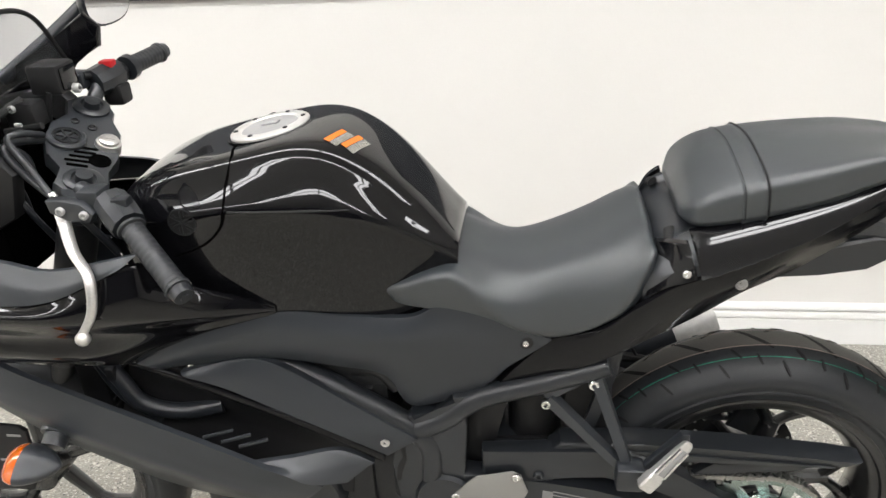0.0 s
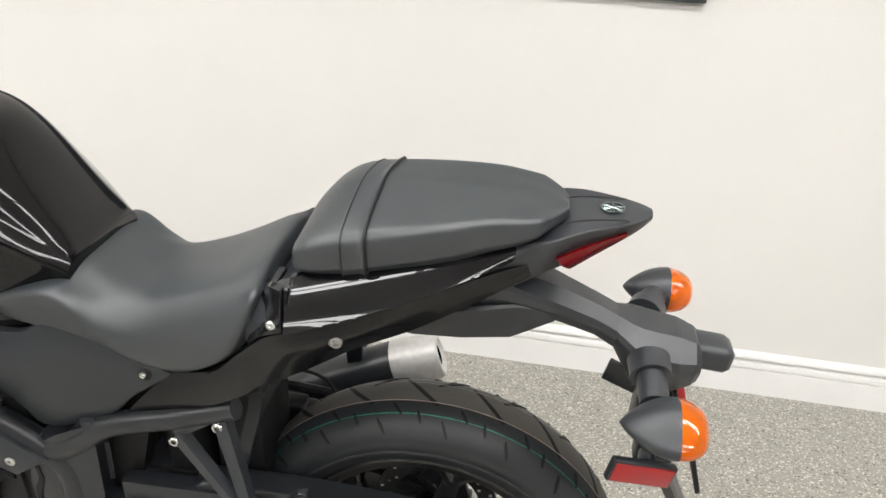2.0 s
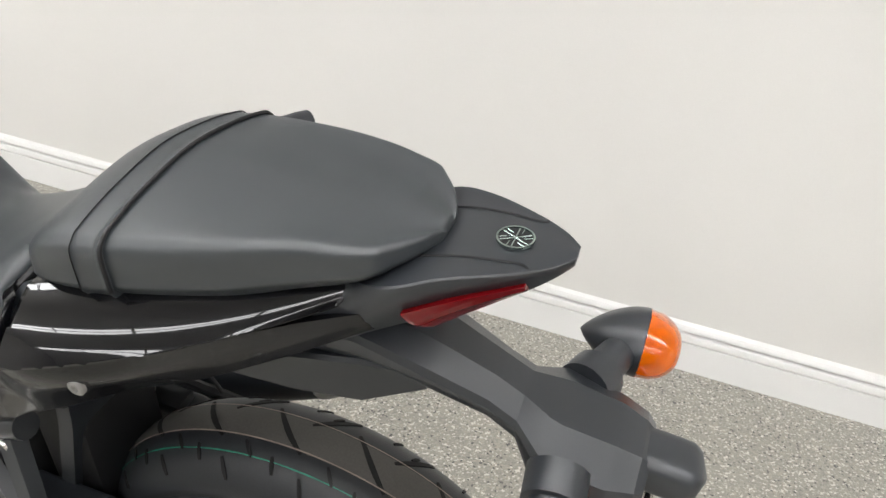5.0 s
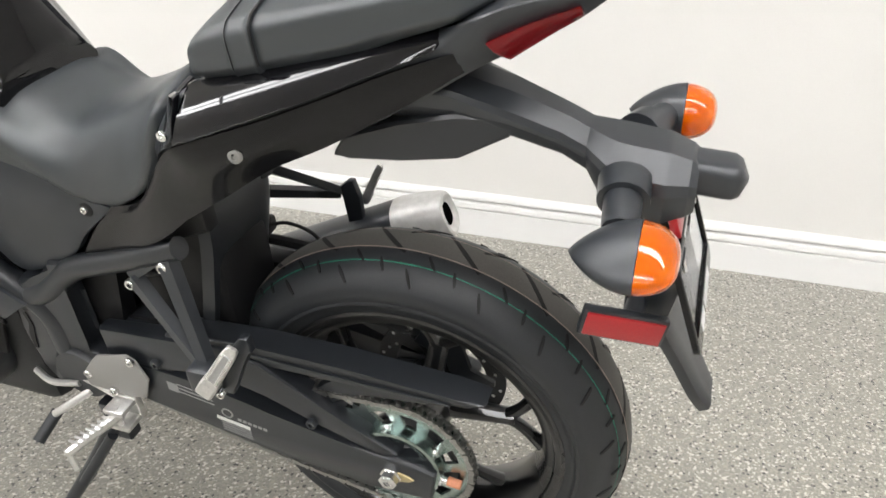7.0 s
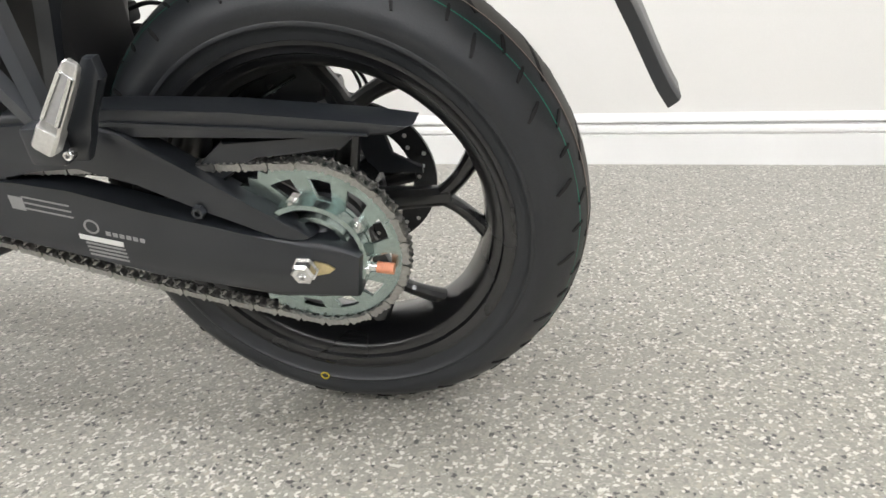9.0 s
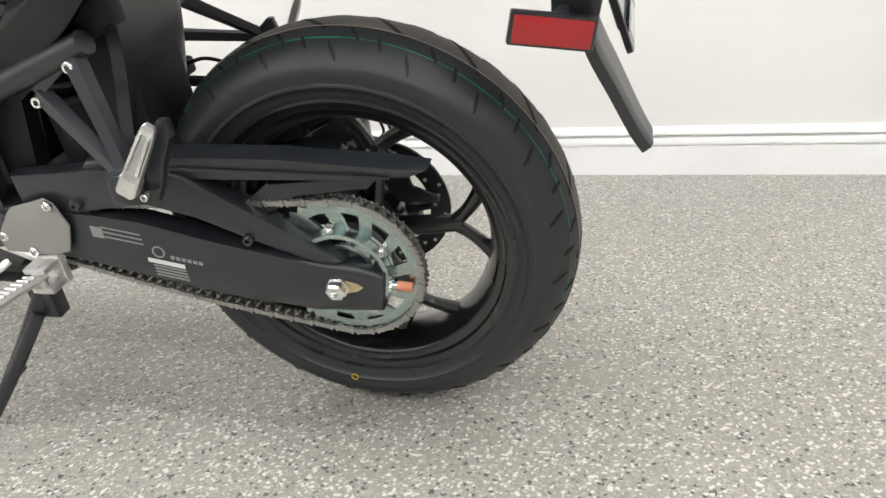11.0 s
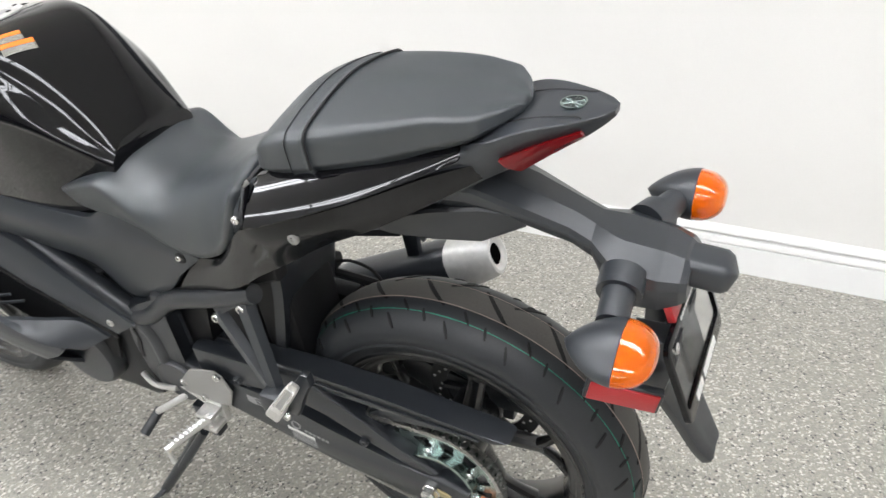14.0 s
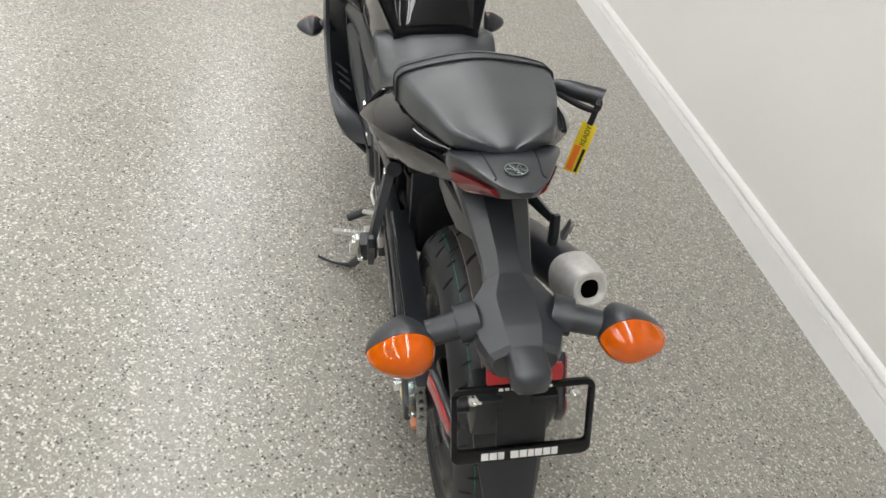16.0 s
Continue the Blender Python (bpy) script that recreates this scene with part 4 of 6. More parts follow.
def turn_signal(x, y, z, s, length=0.065, name="turn_signal", root=None, flip=1, size=1.0):
    """A teardrop housing pointing forwards with a domed lens behind it, wider towards its outer end."""
    bm = bmesh.new()
    def ringat(px, r, drop=0.0):
        px, r, drop = x + flip * (px - x) * size, r * size, drop * size
        out = []
        for q in range(28):
            a = 2 * math.pi * q / 28
            cy, cz = math.cos(a), math.sin(a)
            w = 0.052 if cy > 0 else 0.040
            out.append(Vector((px, y + s * w * r * cy, z - drop + 0.0335 * r * cz * (1 - 0.42 * max(0, cy) ** 1.4))))
        return out
    grid = []
    for k in range(15):
        f = k / 14
        grid.append(ringat(x - length * (1 - f), max(0.02, math.sin(f * math.pi / 2) ** 0.75), 0.004 * (1 - f)))
    solid(bm, grid)
    sig = part(name, bm, GREY, bike, "charcoal turn signal with an amber lens")
    bm = bmesh.new()
    solid(bm, [ringat(x + 0.0005 + 0.037 * math.sin(f * math.pi / 2), max(0.02, math.cos(f * math.pi / 2) ** 0.75) * 0.985) for f in (k / 12 for k in range(13))])
    part("lens", bm, AMBER, sig, "orange plastic lens")
    bm = bmesh.new()
    solid(bm, [ringat(x + 0.0008 + 0.020 * math.sin(f * math.pi / 2), max(0.02, math.cos(f * math.pi / 2) ** 0.9) * 0.62) for f in (k / 8 for k in range(9))])
    part("reflector_bowl", bm, AMBERBOWL, sig)
    r0 = Vector(root) if root else Vector((0.276, 0.050 * s, 0.790))
    r1 = Vector((x - 0.022 * flip, y - s * 0.032, z + 0.004))
    bm = bmesh.new()
    tube(bm, [r0, r0.lerp(r1, 0.5), r1], lambda f: 0.021 - 0.003 * f, 16)
    part("stalk", bm, GREY, sig, "short plastic stalk")
    bm = bmesh.new()
    tube(bm, [r0, r0.lerp(r1, 0.42)], lambda f: 0.0275 - 0.001 * f, 20)
    part("collar", bm, GREY, sig)
    return sig


turn_signal(0.303, -0.150, 0.770, -1)
turn_signal(0.320, 0.146, 0.782, 1)
for s in (-1, 1):
    turn_signal(-1.168, s * 0.268, 0.545, s, 0.065, root=(-1.145, s * 0.205, 0.565), flip=-1, size=0.85)

# number plate in its frame, brackets, reflectors, flap
PLATE = Matrix.Translation((0.3555, 0.008, 0.661)) @ Matrix.Rotation(radians(-18), 4, "Y")
def plate_part(name, boxes, mat, label="", parent=None, bevel=0.0015):
    bm = bmesh.new()
    for b in boxes:
        box(bm, *b, bevel)
    bm.transform(PLATE)
    return part(name, bm, mat, parent or bike, label)
plate_part("plate_bracket", [(-0.012, -0.004, -0.035, 0.035, -0.05, 0.07)], FRAME, "black plate bracket")
def round_rect(y0, y1, z0, z1, r):
    """A rounded outline in y and z, always of 32 points."""
    out = []
    for (cy, cz), start in (((y1 - r, z1 - r), 0), ((y0 + r, z1 - r), 90), ((y0 + r, z0 + r), 180), ((y1 - r, z0 + r), 270)):
        out += [(cy + r * math.cos(radians(start + 90 * k / 7)), cz + r * math.sin(radians(start + 90 * k / 7))) for k in range(8)]
    return out


bm = bmesh.new()
loops = []
for x, (y0, y1, z0, z1, r) in ((-0.003, (-0.100, 0.100, -0.062, 0.063, 0.014)), (0.003, (-0.100, 0.100, -0.062, 0.063, 0.014)), (0.0042, (-0.0985, 0.0985, -0.0605, 0.0615, 0.013)), (0.0042, (-0.0925, 0.0925, -0.0405, 0.0545, 0.007)), (-0.003, (-0.0915, 0.0915, -0.0395, 0.0535, 0.006))):
    loops.append([bm.verts.new((x, y, z)) for y, z in round_rect(y0, y1, z0, z1, r)])
for p, q in zip(loops, loops[1:] + loops[:1]):
    for k in range(32):
        bm.faces.new((p[k], p[(k + 1) % 32], q[(k + 1) % 32], q[k]))
bm.transform(PLATE)
frame_ob = part("plate_frame", bm, SEMI, bike, "black number plate frame")
plate_part("plate_sheet", [(-0.0012, 0.0008, -0.0905, 0.0905, -0.0395, 0.0545)], CLEAR, "clear plastic sheet in the plate frame", frame_ob, 0)
widths = (0.012, 0.012, 0.010, None, 0.013, 0.012, 0.010, 0.012, 0.012, 0.010)
y = -0.058
for w in widths:
    if w is None:
        y += 0.008
        continue
    plate_part("print_bar", [(0.0042, 0.0050, y, y + w * 0.86, -0.057, -0.045)], WHITE, "", frame_ob, 0)
    y += w
for k in range(9):
    plate_part("print_bar", [(0.0042, 0.0048, -0.036 + 0.0085 * k, -0.030 + 0.0085 * k, 0.0565, 0.0605)], WHITE, "", frame_ob, 0)
for y in (-0.070, 0.070):
    bm = bmesh.new()
    lathe(bm, [(0.007, 0.0), (0.007, 0.005), (0.003, 0.006), (0.0005, 0.004), (0.0005, 0)], (0, y, 0.043), "x", 18)
    box(bm, 0, 0.003, y + 0.004 * (1 if y < 0 else -1) - 0.008, y + 0.004 * (1 if y < 0 else -1) + 0.008, 0.036, 0.041, 0.001)
    bm.transform(PLATE)
    part("plate_screw", bm, CHROME, frame_ob)
plate_part("rear_reflector", [(-0.006, 0.004, -0.052, 0.052, 0.066, 0.090)], REFLECT, "dark red rear reflector")
body("mud_flap", [[(x, 0, z + 0.006), (x, -w, z + 0.004), (x - 0.012, -w, z - 0.006), (x - 0.014, 0, z - 0.008)] for x, z, w in ((0.318, 0.66, 0.045), (0.336, 0.60, 0.050), (0.362, 0.545, 0.042), (0.388, 0.490, 0.034), (0.404, 0.462, 0.026))], FRAME, 16, 13, label="black plastic fender flap", angle=30)
slab("reflector_arm", [(0.288, 0.70), (0.288, 0.612), (0.335, 0.610), (0.345, 0.66), (0.345, 0.70)], -0.02, -0.058, FRAME, "", 0.004)
for s in (-1, 1):
    m = Matrix.Translation((0.292, s * (0.092 if s < 0 else 0.080), 0.634 if s < 0 else 0.650)) @ Matrix.Rotation(radians(s * -14), 4, "Z") @ Matrix.Rotation(radians(12), 4, "Y")
    bm = bmesh.new()
    box(bm, -0.047, 0.047, -0.006, 0.006, -0.0185, 0.0185, 0.002)
    bm.transform(m)
    ob = part("side_reflector", bm, FRAME, bike, "red reflector in a black tray")
    bm = bmesh.new()
    box(bm, -0.043, 0.043, s * 0.0055 if s > 0 else -0.0085, 0.0085 if s > 0 else -0.0055, -0.0150, 0.0150, 0.001)
    bm.transform(m)
    part("reflector_face", bm, REFLECT, ob, "ribbed red reflector face")
    bm = bmesh.new()
    tube(bm, [(0.305, s * 0.03, 0.645), (0.300, s * 0.078, 0.636 if s < 0 else 0.650)], 0.012, 10)
    part("arm", bm, FRAME, ob)

# rear inner fender, hidden electrics
bm = bmesh.new()
solid(bm, surface([[(x, y, z) for y in (-0.075, 0.0, 0.075)] + [(x - 0.02, y, z) for y in (0.075, 0.0, -0.075)] for x, z in ((-0.25, 0.80), (-0.245, 0.66), (-0.265, 0.56), (-0.300, 0.44), (-0.345, 0.36))], 20, 24))
part("inner_fender", bm, FRAME, bike, "black inner fender before the rear wheel", 60)
bm = bmesh.new()
box(bm, -0.352, -0.282, 0.07, 0.125, 0.526, 0.553, 0.006)
box(bm, -0.335, -0.300, 0.075, 0.12, 0.550, 0.560, 0.003)
part("junction_box", bm, PIPING, bike, "black electrical box behind the shock")
for pts, r in (([(-0.36, 0.10, 0.520), (-0.28, 0.102, 0.518), (-0.20, 0.11, 0.505), (-0.12, 0.13, 0.47)], 0.009), ([(-0.285, 0.10, 0.545), (-0.25, 0.105, 0.552), (-0.21, 0.11, 0.535), (-0.19, 0.11, 0.50)], 0.003), ([(-0.30, 0.09, 0.53), (-0.292, 0.09, 0.49), (-0.285, 0.09, 0.46)], 0.0035)):
    bm = bmesh.new()
    tube(bm, pts, r, 8)
    part("wiring_hose", bm, PIPING, bike)
bm = bmesh.new()
box(bm, -0.34, -0.24, 0.07, 0.11, 0.474, 0.498, 0.006)
part("cross_bracket", bm, DARKMETAL, bike, "grey metal cross bracket")
bm = bmesh.new()
box(bm, -0.335, -0.255, -0.062, 0.062, 0.43, 0.77, 0.012)
part("battery_tray", bm, PIPING, bike, "black battery tray behind the shock")
slab("subframe_plate", [(-0.52, 0.52), (-0.50, 0.60), (-0.33, 0.70), (-0.24, 0.76), (-0.24, 0.66), (-0.34, 0.62), (-0.43, 0.57), (-0.45, 0.46), (-0.46, 0.40), (-0.50, 0.40)], -0.055, -0.085, PIPING, "", 0.006)

# side panels, frame, engine bay
panel("side_panel", [[(-1.005, -0.172, 0.672), (-0.897, -0.162, 0.726), (-0.773, -0.142, 0.753), (-0.680, -0.134, 0.746), (-0.578, -0.124, 0.738), (-0.525, -0.120, 0.757), (-0.441, -0.119, 0.735), (-0.357, -0.113, 0.697)],
                     [(-0.990, -0.174, 0.668), (-0.897, -0.170, 0.704), (-0.773, -0.152, 0.726), (-0.680, -0.146, 0.716), (-0.590, -0.138, 0.706), (-0.520, -0.130, 0.712), (-0.441, -0.122, 0.706), (-0.380, -0.114, 0.680)],
                     [(-0.975, -0.172, 0.664), (-0.915, -0.168, 0.682), (-0.800, -0.152, 0.692), (-0.690, -0.142, 0.680), (-0.605, -0.132, 0.664), (-0.545, -0.122, 0.640), (-0.452, -0.117, 0.655), (-0.405, -0.113, 0.660)],
                     [(-0.965, -0.168, 0.660), (-0.932, -0.160, 0.662), (-0.806, -0.142, 0.668), (-0.694, -0.128, 0.646), (-0.622, -0.118, 0.622), (-0.580, -0.106, 0.552), (-0.470, -0.110, 0.598), (-0.428, -0.110, 0.640)]], SIDE, 0.012, 48, 18, "satin black side panel", angle=25)
# Black disc round the screw, coloured as the shade in its recess.
pins("screw_recess_shade", [(-0.398, -0.1135, 0.693)], 0.0115, 0.004, PIPING)
pins("screw", [(-0.398, -0.116, 0.693)], 0.0055, 0.005, CHROME)
panel("frame_cover", [[(-0.940, -0.166, 0.652), (-0.840, -0.152, 0.672), (-0.779, -0.147, 0.655), (-0.680, -0.142, 0.583), (-0.574, -0.136, 0.506)],
                      [(-0.935, -0.171, 0.650), (-0.855, -0.165, 0.648), (-0.782, -0.160, 0.618), (-0.690, -0.152, 0.556), (-0.600, -0.140, 0.490)],
                      [(-0.930, -0.172, 0.648), (-0.868, -0.171, 0.627), (-0.785, -0.166, 0.581), (-0.701, -0.156, 0.528), (-0.625, -0.141, 0.473)]], SIDE, 0.012, 30, 10, "charcoal plastic frame cover")
pins("screw", [(-0.627, -0.142, 0.503)], 0.008, 0.004, ALLOY)
for s in (-1, 1):
    bm = bmesh.new()
    tube(bm, [(-0.83, s * 0.115, 0.655), (-0.76, s * 0.115, 0.622), (-0.687, s * 0.115, 0.580), (-0.600, s * 0.112, 0.520), (-0.560, s * 0.110, 0.480), (-0.555, s * 0.110, 0.42), (-0.565, s * 0.105, 0.34)], 0.021, 14)
    tube(bm, [(-0.600, s * 0.110, 0.500), (-0.535, s * 0.110, 0.530), (-0.473, s * 0.110, 0.578), (-0.374, s * 0.110, 0.612), (-0.270, s * 0.110, 0.650)], lambda f: 0.022 - 0.006 * f, 14)
    part("frame_tube", bm, FRAME, bike, "black steel frame tube")
slab("pivot_plate", [(-0.62, 0.505), (-0.585, 0.545), (-0.545, 0.545), (-0.515, 0.585), (-0.480, 0.590), (-0.505, 0.520), (-0.508, 0.44), (-0.495, 0.36), (-0.52, 0.31), (-0.60, 0.31), (-0.625, 0.36), (-0.612, 0.44)], -0.09, -0.122, FRAME, "black frame plate at the swingarm pivot", 0.010)
# Dark strip on the plate's face: a slot's shade put into colour.
slab("frame_slot_shade", [(-0.607, 0.475), (-0.600, 0.478), (-0.597, 0.45), (-0.607, 0.42), (-0.611, 0.40), (-0.618, 0.40), (-0.615, 0.43), (-0.604, 0.455)], -0.1215, -0.1235, PIPING, "", 0)
pins("pivot_bolt", [(-0.548, -0.122, 0.405)], 0.014, 0.004, FRAME)
panel("inner_cowl", [[(-1.03, -0.150, 0.665), (-0.935, -0.152, 0.640), (-0.792, -0.145, 0.562), (-0.640, -0.128, 0.465)], [(-1.06, -0.13, 0.60), (-0.963, -0.13, 0.55), (-0.828, -0.12, 0.49), (-0.69, -0.11, 0.42)], [(-1.08, -0.15, 0.53), (-0.98, -0.15, 0.48), (-0.85, -0.14, 0.42), (-0.70, -0.12, 0.36)]], PIPING, 0.006, 24, 8, "deep black inner cowl")
panel("cowl_rail", [[(-1.02, -0.166, 0.672), (-0.935, -0.172, 0.650), (-0.785, -0.166, 0.580), (-0.630, -0.141, 0.474)], [(-1.02, -0.170, 0.667), (-0.935, -0.175, 0.643), (-0.785, -0.169, 0.572), (-0.630, -0.144, 0.466)], [(-1.02, -0.166, 0.662), (-0.935, -0.172, 0.636), (-0.785, -0.166, 0.565), (-0.632, -0.141, 0.459)]], SEMI, 0.006, 24, 5)
panel("fairing_blade", [[(-1.300, -0.185, 0.722), (-1.201, -0.214, 0.689), (-1.093, -0.224, 0.648), (-0.896, -0.229, 0.564), (-0.792, -0.220, 0.503), (-0.725, -0.196, 0.450)],
                        [(-1.310, -0.195, 0.680), (-1.215, -0.222, 0.648), (-1.108, -0.232, 0.606), (-0.940, -0.234, 0.532), (-0.825, -0.224, 0.473), (-0.755, -0.198, 0.422)],
                        [(-1.320, -0.180, 0.630), (-1.230, -0.212, 0.608), (-1.120, -0.224, 0.562), (-0.990, -0.226, 0.502), (-0.865, -0.216, 0.443), (-0.800, -0.196, 0.396)],
                        [(-1.320, -0.120, 0.520), (-1.230, -0.140, 0.486), (-1.120, -0.150, 0.438), (-0.990, -0.150, 0.382), (-0.865, -0.140, 0.343), (-0.800, -0.130, 0.320)]], SIDE, 0.010, 40, 18, "charcoal lower fairing blade", angle=25)
panel("winglet", [[(-0.832, -0.221, 0.518), (-0.768, -0.188, 0.505), (-0.703, -0.156, 0.494), (-0.648, -0.148, 0.462)], [(-0.831, -0.2225, 0.5195), (-0.772, -0.206, 0.4985), (-0.722, -0.184, 0.479), (-0.662, -0.156, 0.456)], [(-0.830, -0.225, 0.521), (-0.779, -0.2225, 0.500), (-0.7405, -0.210, 0.468), (-0.690, -0.176, 0.442)]], GREY, 0.009, 24, 8, "grey plastic fairing winglet", angle=22)
for k in range(3):
    bm = bmesh.new()
    tube(bm, [(-0.905 + 0.026 * k, -0.206 + 0.004 * k, 0.556 - 0.012 * k), (-0.868 + 0.026 * k, -0.178 + 0.004 * k, 0.548 - 0.012 * k)], 0.0032, 8)
    part("cowl_rib", bm, FRAME, bike)
panel("upper_fairing", [[(-1.36, -0.17, 0.80), (-1.25, -0.225, 0.812), (-1.138, -0.238, 0.816), (-1.065, -0.236, 0.824), (-0.957, -0.216, 0.868), (-0.923, -0.196, 0.858), (-0.885, -0.178, 0.815), (-0.774, -0.142, 0.766)],
                        [(-1.36, -0.19, 0.785), (-1.25, -0.243, 0.797), (-1.138, -0.254, 0.800), (-1.05, -0.252, 0.802), (-0.950, -0.236, 0.806), (-0.900, -0.206, 0.790), (-0.850, -0.178, 0.773), (-0.774, -0.144, 0.761)],
                        [(-1.36, -0.17, 0.755), (-1.25, -0.222, 0.756), (-1.138, -0.232, 0.757), (-1.05, -0.230, 0.757), (-0.965, -0.212, 0.757), (-0.900, -0.184, 0.756), (-0.850, -0.166, 0.756), (-0.774, -0.143, 0.757)],
                        [(-1.36, -0.18, 0.725), (-1.25, -0.228, 0.728), (-1.138, -0.236, 0.728), (-1.06, -0.232, 0.724), (-1.000, -0.206, 0.716), (-0.930, -0.178, 0.722), (-0.860, -0.163, 0.738), (-0.774, -0.142, 0.753)],
                        [(-1.36, -0.16, 0.695), (-1.25, -0.205, 0.698), (-1.180, -0.212, 0.696), (-1.10, -0.208, 0.692), (-1.026, -0.192, 0.683), (-1.000, -0.176, 0.681), (-0.887, -0.162, 0.727), (-0.776, -0.142, 0.750)]], GLOSS, 0.010, 56, 26, "glossy black upper side fairing", angle=60)
panel("fairing_shoulder", [[(-1.36, -0.14, 0.88), (-1.25, -0.19, 0.880), (-1.137, -0.208, 0.870), (-1.067, -0.212, 0.860), (-0.976, -0.212, 0.878), (-0.935, -0.200, 0.884)],
                           [(-1.36, -0.16, 0.84), (-1.25, -0.215, 0.846), (-1.137, -0.228, 0.846), (-1.065, -0.230, 0.843), (-0.990, -0.226, 0.862), (-0.945, -0.210, 0.877)],
                           [(-1.36, -0.173, 0.802), (-1.25, -0.228, 0.814), (-1.138, -0.240, 0.818), (-1.065, -0.239, 0.825), (-1.005, -0.231, 0.848), (-0.955, -0.219, 0.870)]], GREY, 0.008, 30, 10, "matt charcoal fairing shoulder")

# nose, screen and instruments
body("nose_fairing", [[(x, 0, t), (x, -y * 0.6, t - 0.02), (x, -y, (t + b) / 2 + 0.02), (x, -y * 0.9, b), (x, 0, b)] for x, t, y, b in ((-1.66, 0.86, 0.03, 0.80), (-1.58, 0.92, 0.10, 0.74), (-1.47, 0.98, 0.15, 0.72), (-1.36, 1.00, 0.175, 0.76))], GLOSS, 20, 21, label="glossy black nose fairing")
bm = bmesh.new()
shell(bm, surface([[(x, y * k, z - 0.10 * k * k * (1 if abs(k) > 0.7 else 0.55)) for k in (-1, -0.6, 0, 0.6, 1)] for x, y, z in ((-1.52, 0.09, 1.00), (-1.42, 0.12, 1.06), (-1.30, 0.135, 1.125), (-1.19, 0.14, 1.175))], 20, 25), 0.003)
screen = part("windscreen", bm, SMOKE, bike, "smoked clear windscreen", 60)
bm = bmesh.new()
tube(bm, [(-1.188, 0.14 * k, 1.176 - 0.10 * k * k * (1 if abs(k) > 0.7 else 0.55)) for k in (-1, -0.6, 0, 0.6, 1)], 0.004, 8)
part("edge", bm, PIPING, screen)
slab("cowl_stay", [(-1.40, 0.95), (-1.25, 0.98), (-1.185, 1.065), (-1.128, 1.092), (-1.120, 1.125), (-1.145, 1.148), (-1.22, 1.10), (-1.38, 1.02)], -0.150, -0.163, GLOSS, "glossy black inner cowl around the dash", 0.004)
slab("dash_side", [(-1.40, 0.84), (-1.25, 0.85), (-1.16, 0.90), (-1.14, 0.97), (-1.20, 1.04), (-1.40, 1.00)], -0.10, -0.13, PIPING, "", 0.006)
bm = bmesh.new()
box(bm, -1.190, -1.136, 0.030, 0.085, 1.042, 1.090, 0.006)
dash = part("instrument_panel", bm, PIPING, bike, "black instrument housing")
bm = bmesh.new()
box(bm, -1.1365, -1.134, 0.036, 0.079, 1.049, 1.084, 0.002)
part("display", bm, GLOSS, dash, "dark glossy display")
for x, y, z, r in ((-1.134, 0.062, 1.046, 0.008), (-1.160, -0.065, 1.026, 0.0035)):
    bm = bmesh.new()
    lathe(bm, [(r, 0), (r, 0.008), (r * 0.8, 0.010), (r * 0.5, 0.010), (r * 0.4, 0.006), (0.0005, 0.006), (0.0005, 0)], (x, y, z), "x", 18)
    part("dash_screw", bm, CAPGREY, dash)
# Coloured with the shade black, as the dark hollow below the dash.
bm = bmesh.new()
box(bm, -1.42, -1.185, -0.13, 0.13, 0.78, 0.985, 0.03)
part("headlight_housing", bm, VOID, bike, "", 40)
# brackets and wiring behind the headlight
bm = bmesh.new()
for p, q, r in (((-1.215, -0.02, 1.000), (-1.150, -0.02, 1.010), 0.0055), ((-1.172, 0.03, 1.000), (-1.158, 0.03, 1.048), 0.0045), ((-1.225, -0.06, 0.985), (-1.215, -0.02, 1.032), 0.005), ((-1.190, 0.005, 1.045), (-1.225, -0.05, 1.020), 0.006)):
    rod(bm, p, q, r, 8)
box(bm, -1.215, -1.165, -0.012, 0.026, 1.000, 1.042, 0.006)
part("dash_bracket", bm, PIPING, bike, "black bracket carrying the dash", 30)
pins("bracket_bolt", [(-1.196, -0.014, 1.035)], 0.006, 0.006, CAPGREY, bike)
for path, r in (([(-1.26, -0.08, 1.00), (-1.20, -0.06, 0.99), (-1.17, -0.05, 0.97), (-1.16, -0.06, 0.93)], 0.0045), ([(-1.25, -0.07, 0.985), (-1.19, -0.09, 0.965), (-1.165, -0.09, 0.93), (-1.17, -0.08, 0.88)], 0.004), ([(-1.21, -0.10, 0.95), (-1.165, -0.105, 0.925), (-1.15, -0.10, 0.89), (-1.14, -0.08, 0.84)], 0.005)):
    bm = bmesh.new()
    tube(bm, path, r, 8)
    part("wiring", bm, FRAME, bike)

# steering: turned to the near side
STEER = Matrix.Translation((-1.100, 0, 0.965)) @ Matrix.Rotation(radians(8), 4, "X") @ Matrix.Rotation(radians(25), 4, "Y") @ Matrix.Rotation(radians(23), 4, "Z")
def steer_part(name, bm, mat, parent=None, label="", angle=35):
    bm.transform(STEER)
    return part(name, bm, mat, parent or bike, label, angle)
def ground_plate(bm, outline, z0, z1, bevel):
    made = plate(bm, [(x, y) for x, y in outline], z0, z1, bevel)
    for v in bm.verts:
        v.co = Vector((v.co.x, v.co.z, v.co.y))
bm = bmesh.new()
half = [(0.045, 0.0), (0.048, 0.035), (0.030, 0.07), (0.036, 0.095), (0.022, 0.128), (-0.014, 0.134), (-0.040, 0.110), (-0.030, 0.072), (-0.055, 0.045), (-0.062, 0.0)]
ground_plate(bm, half + [(x, -y) for x, y in reversed(half) if y], -0.012, 0.012, 0.003)
clamp = steer_part("triple_clamp", bm, GREY, None, "dark grey upper fork clamp")
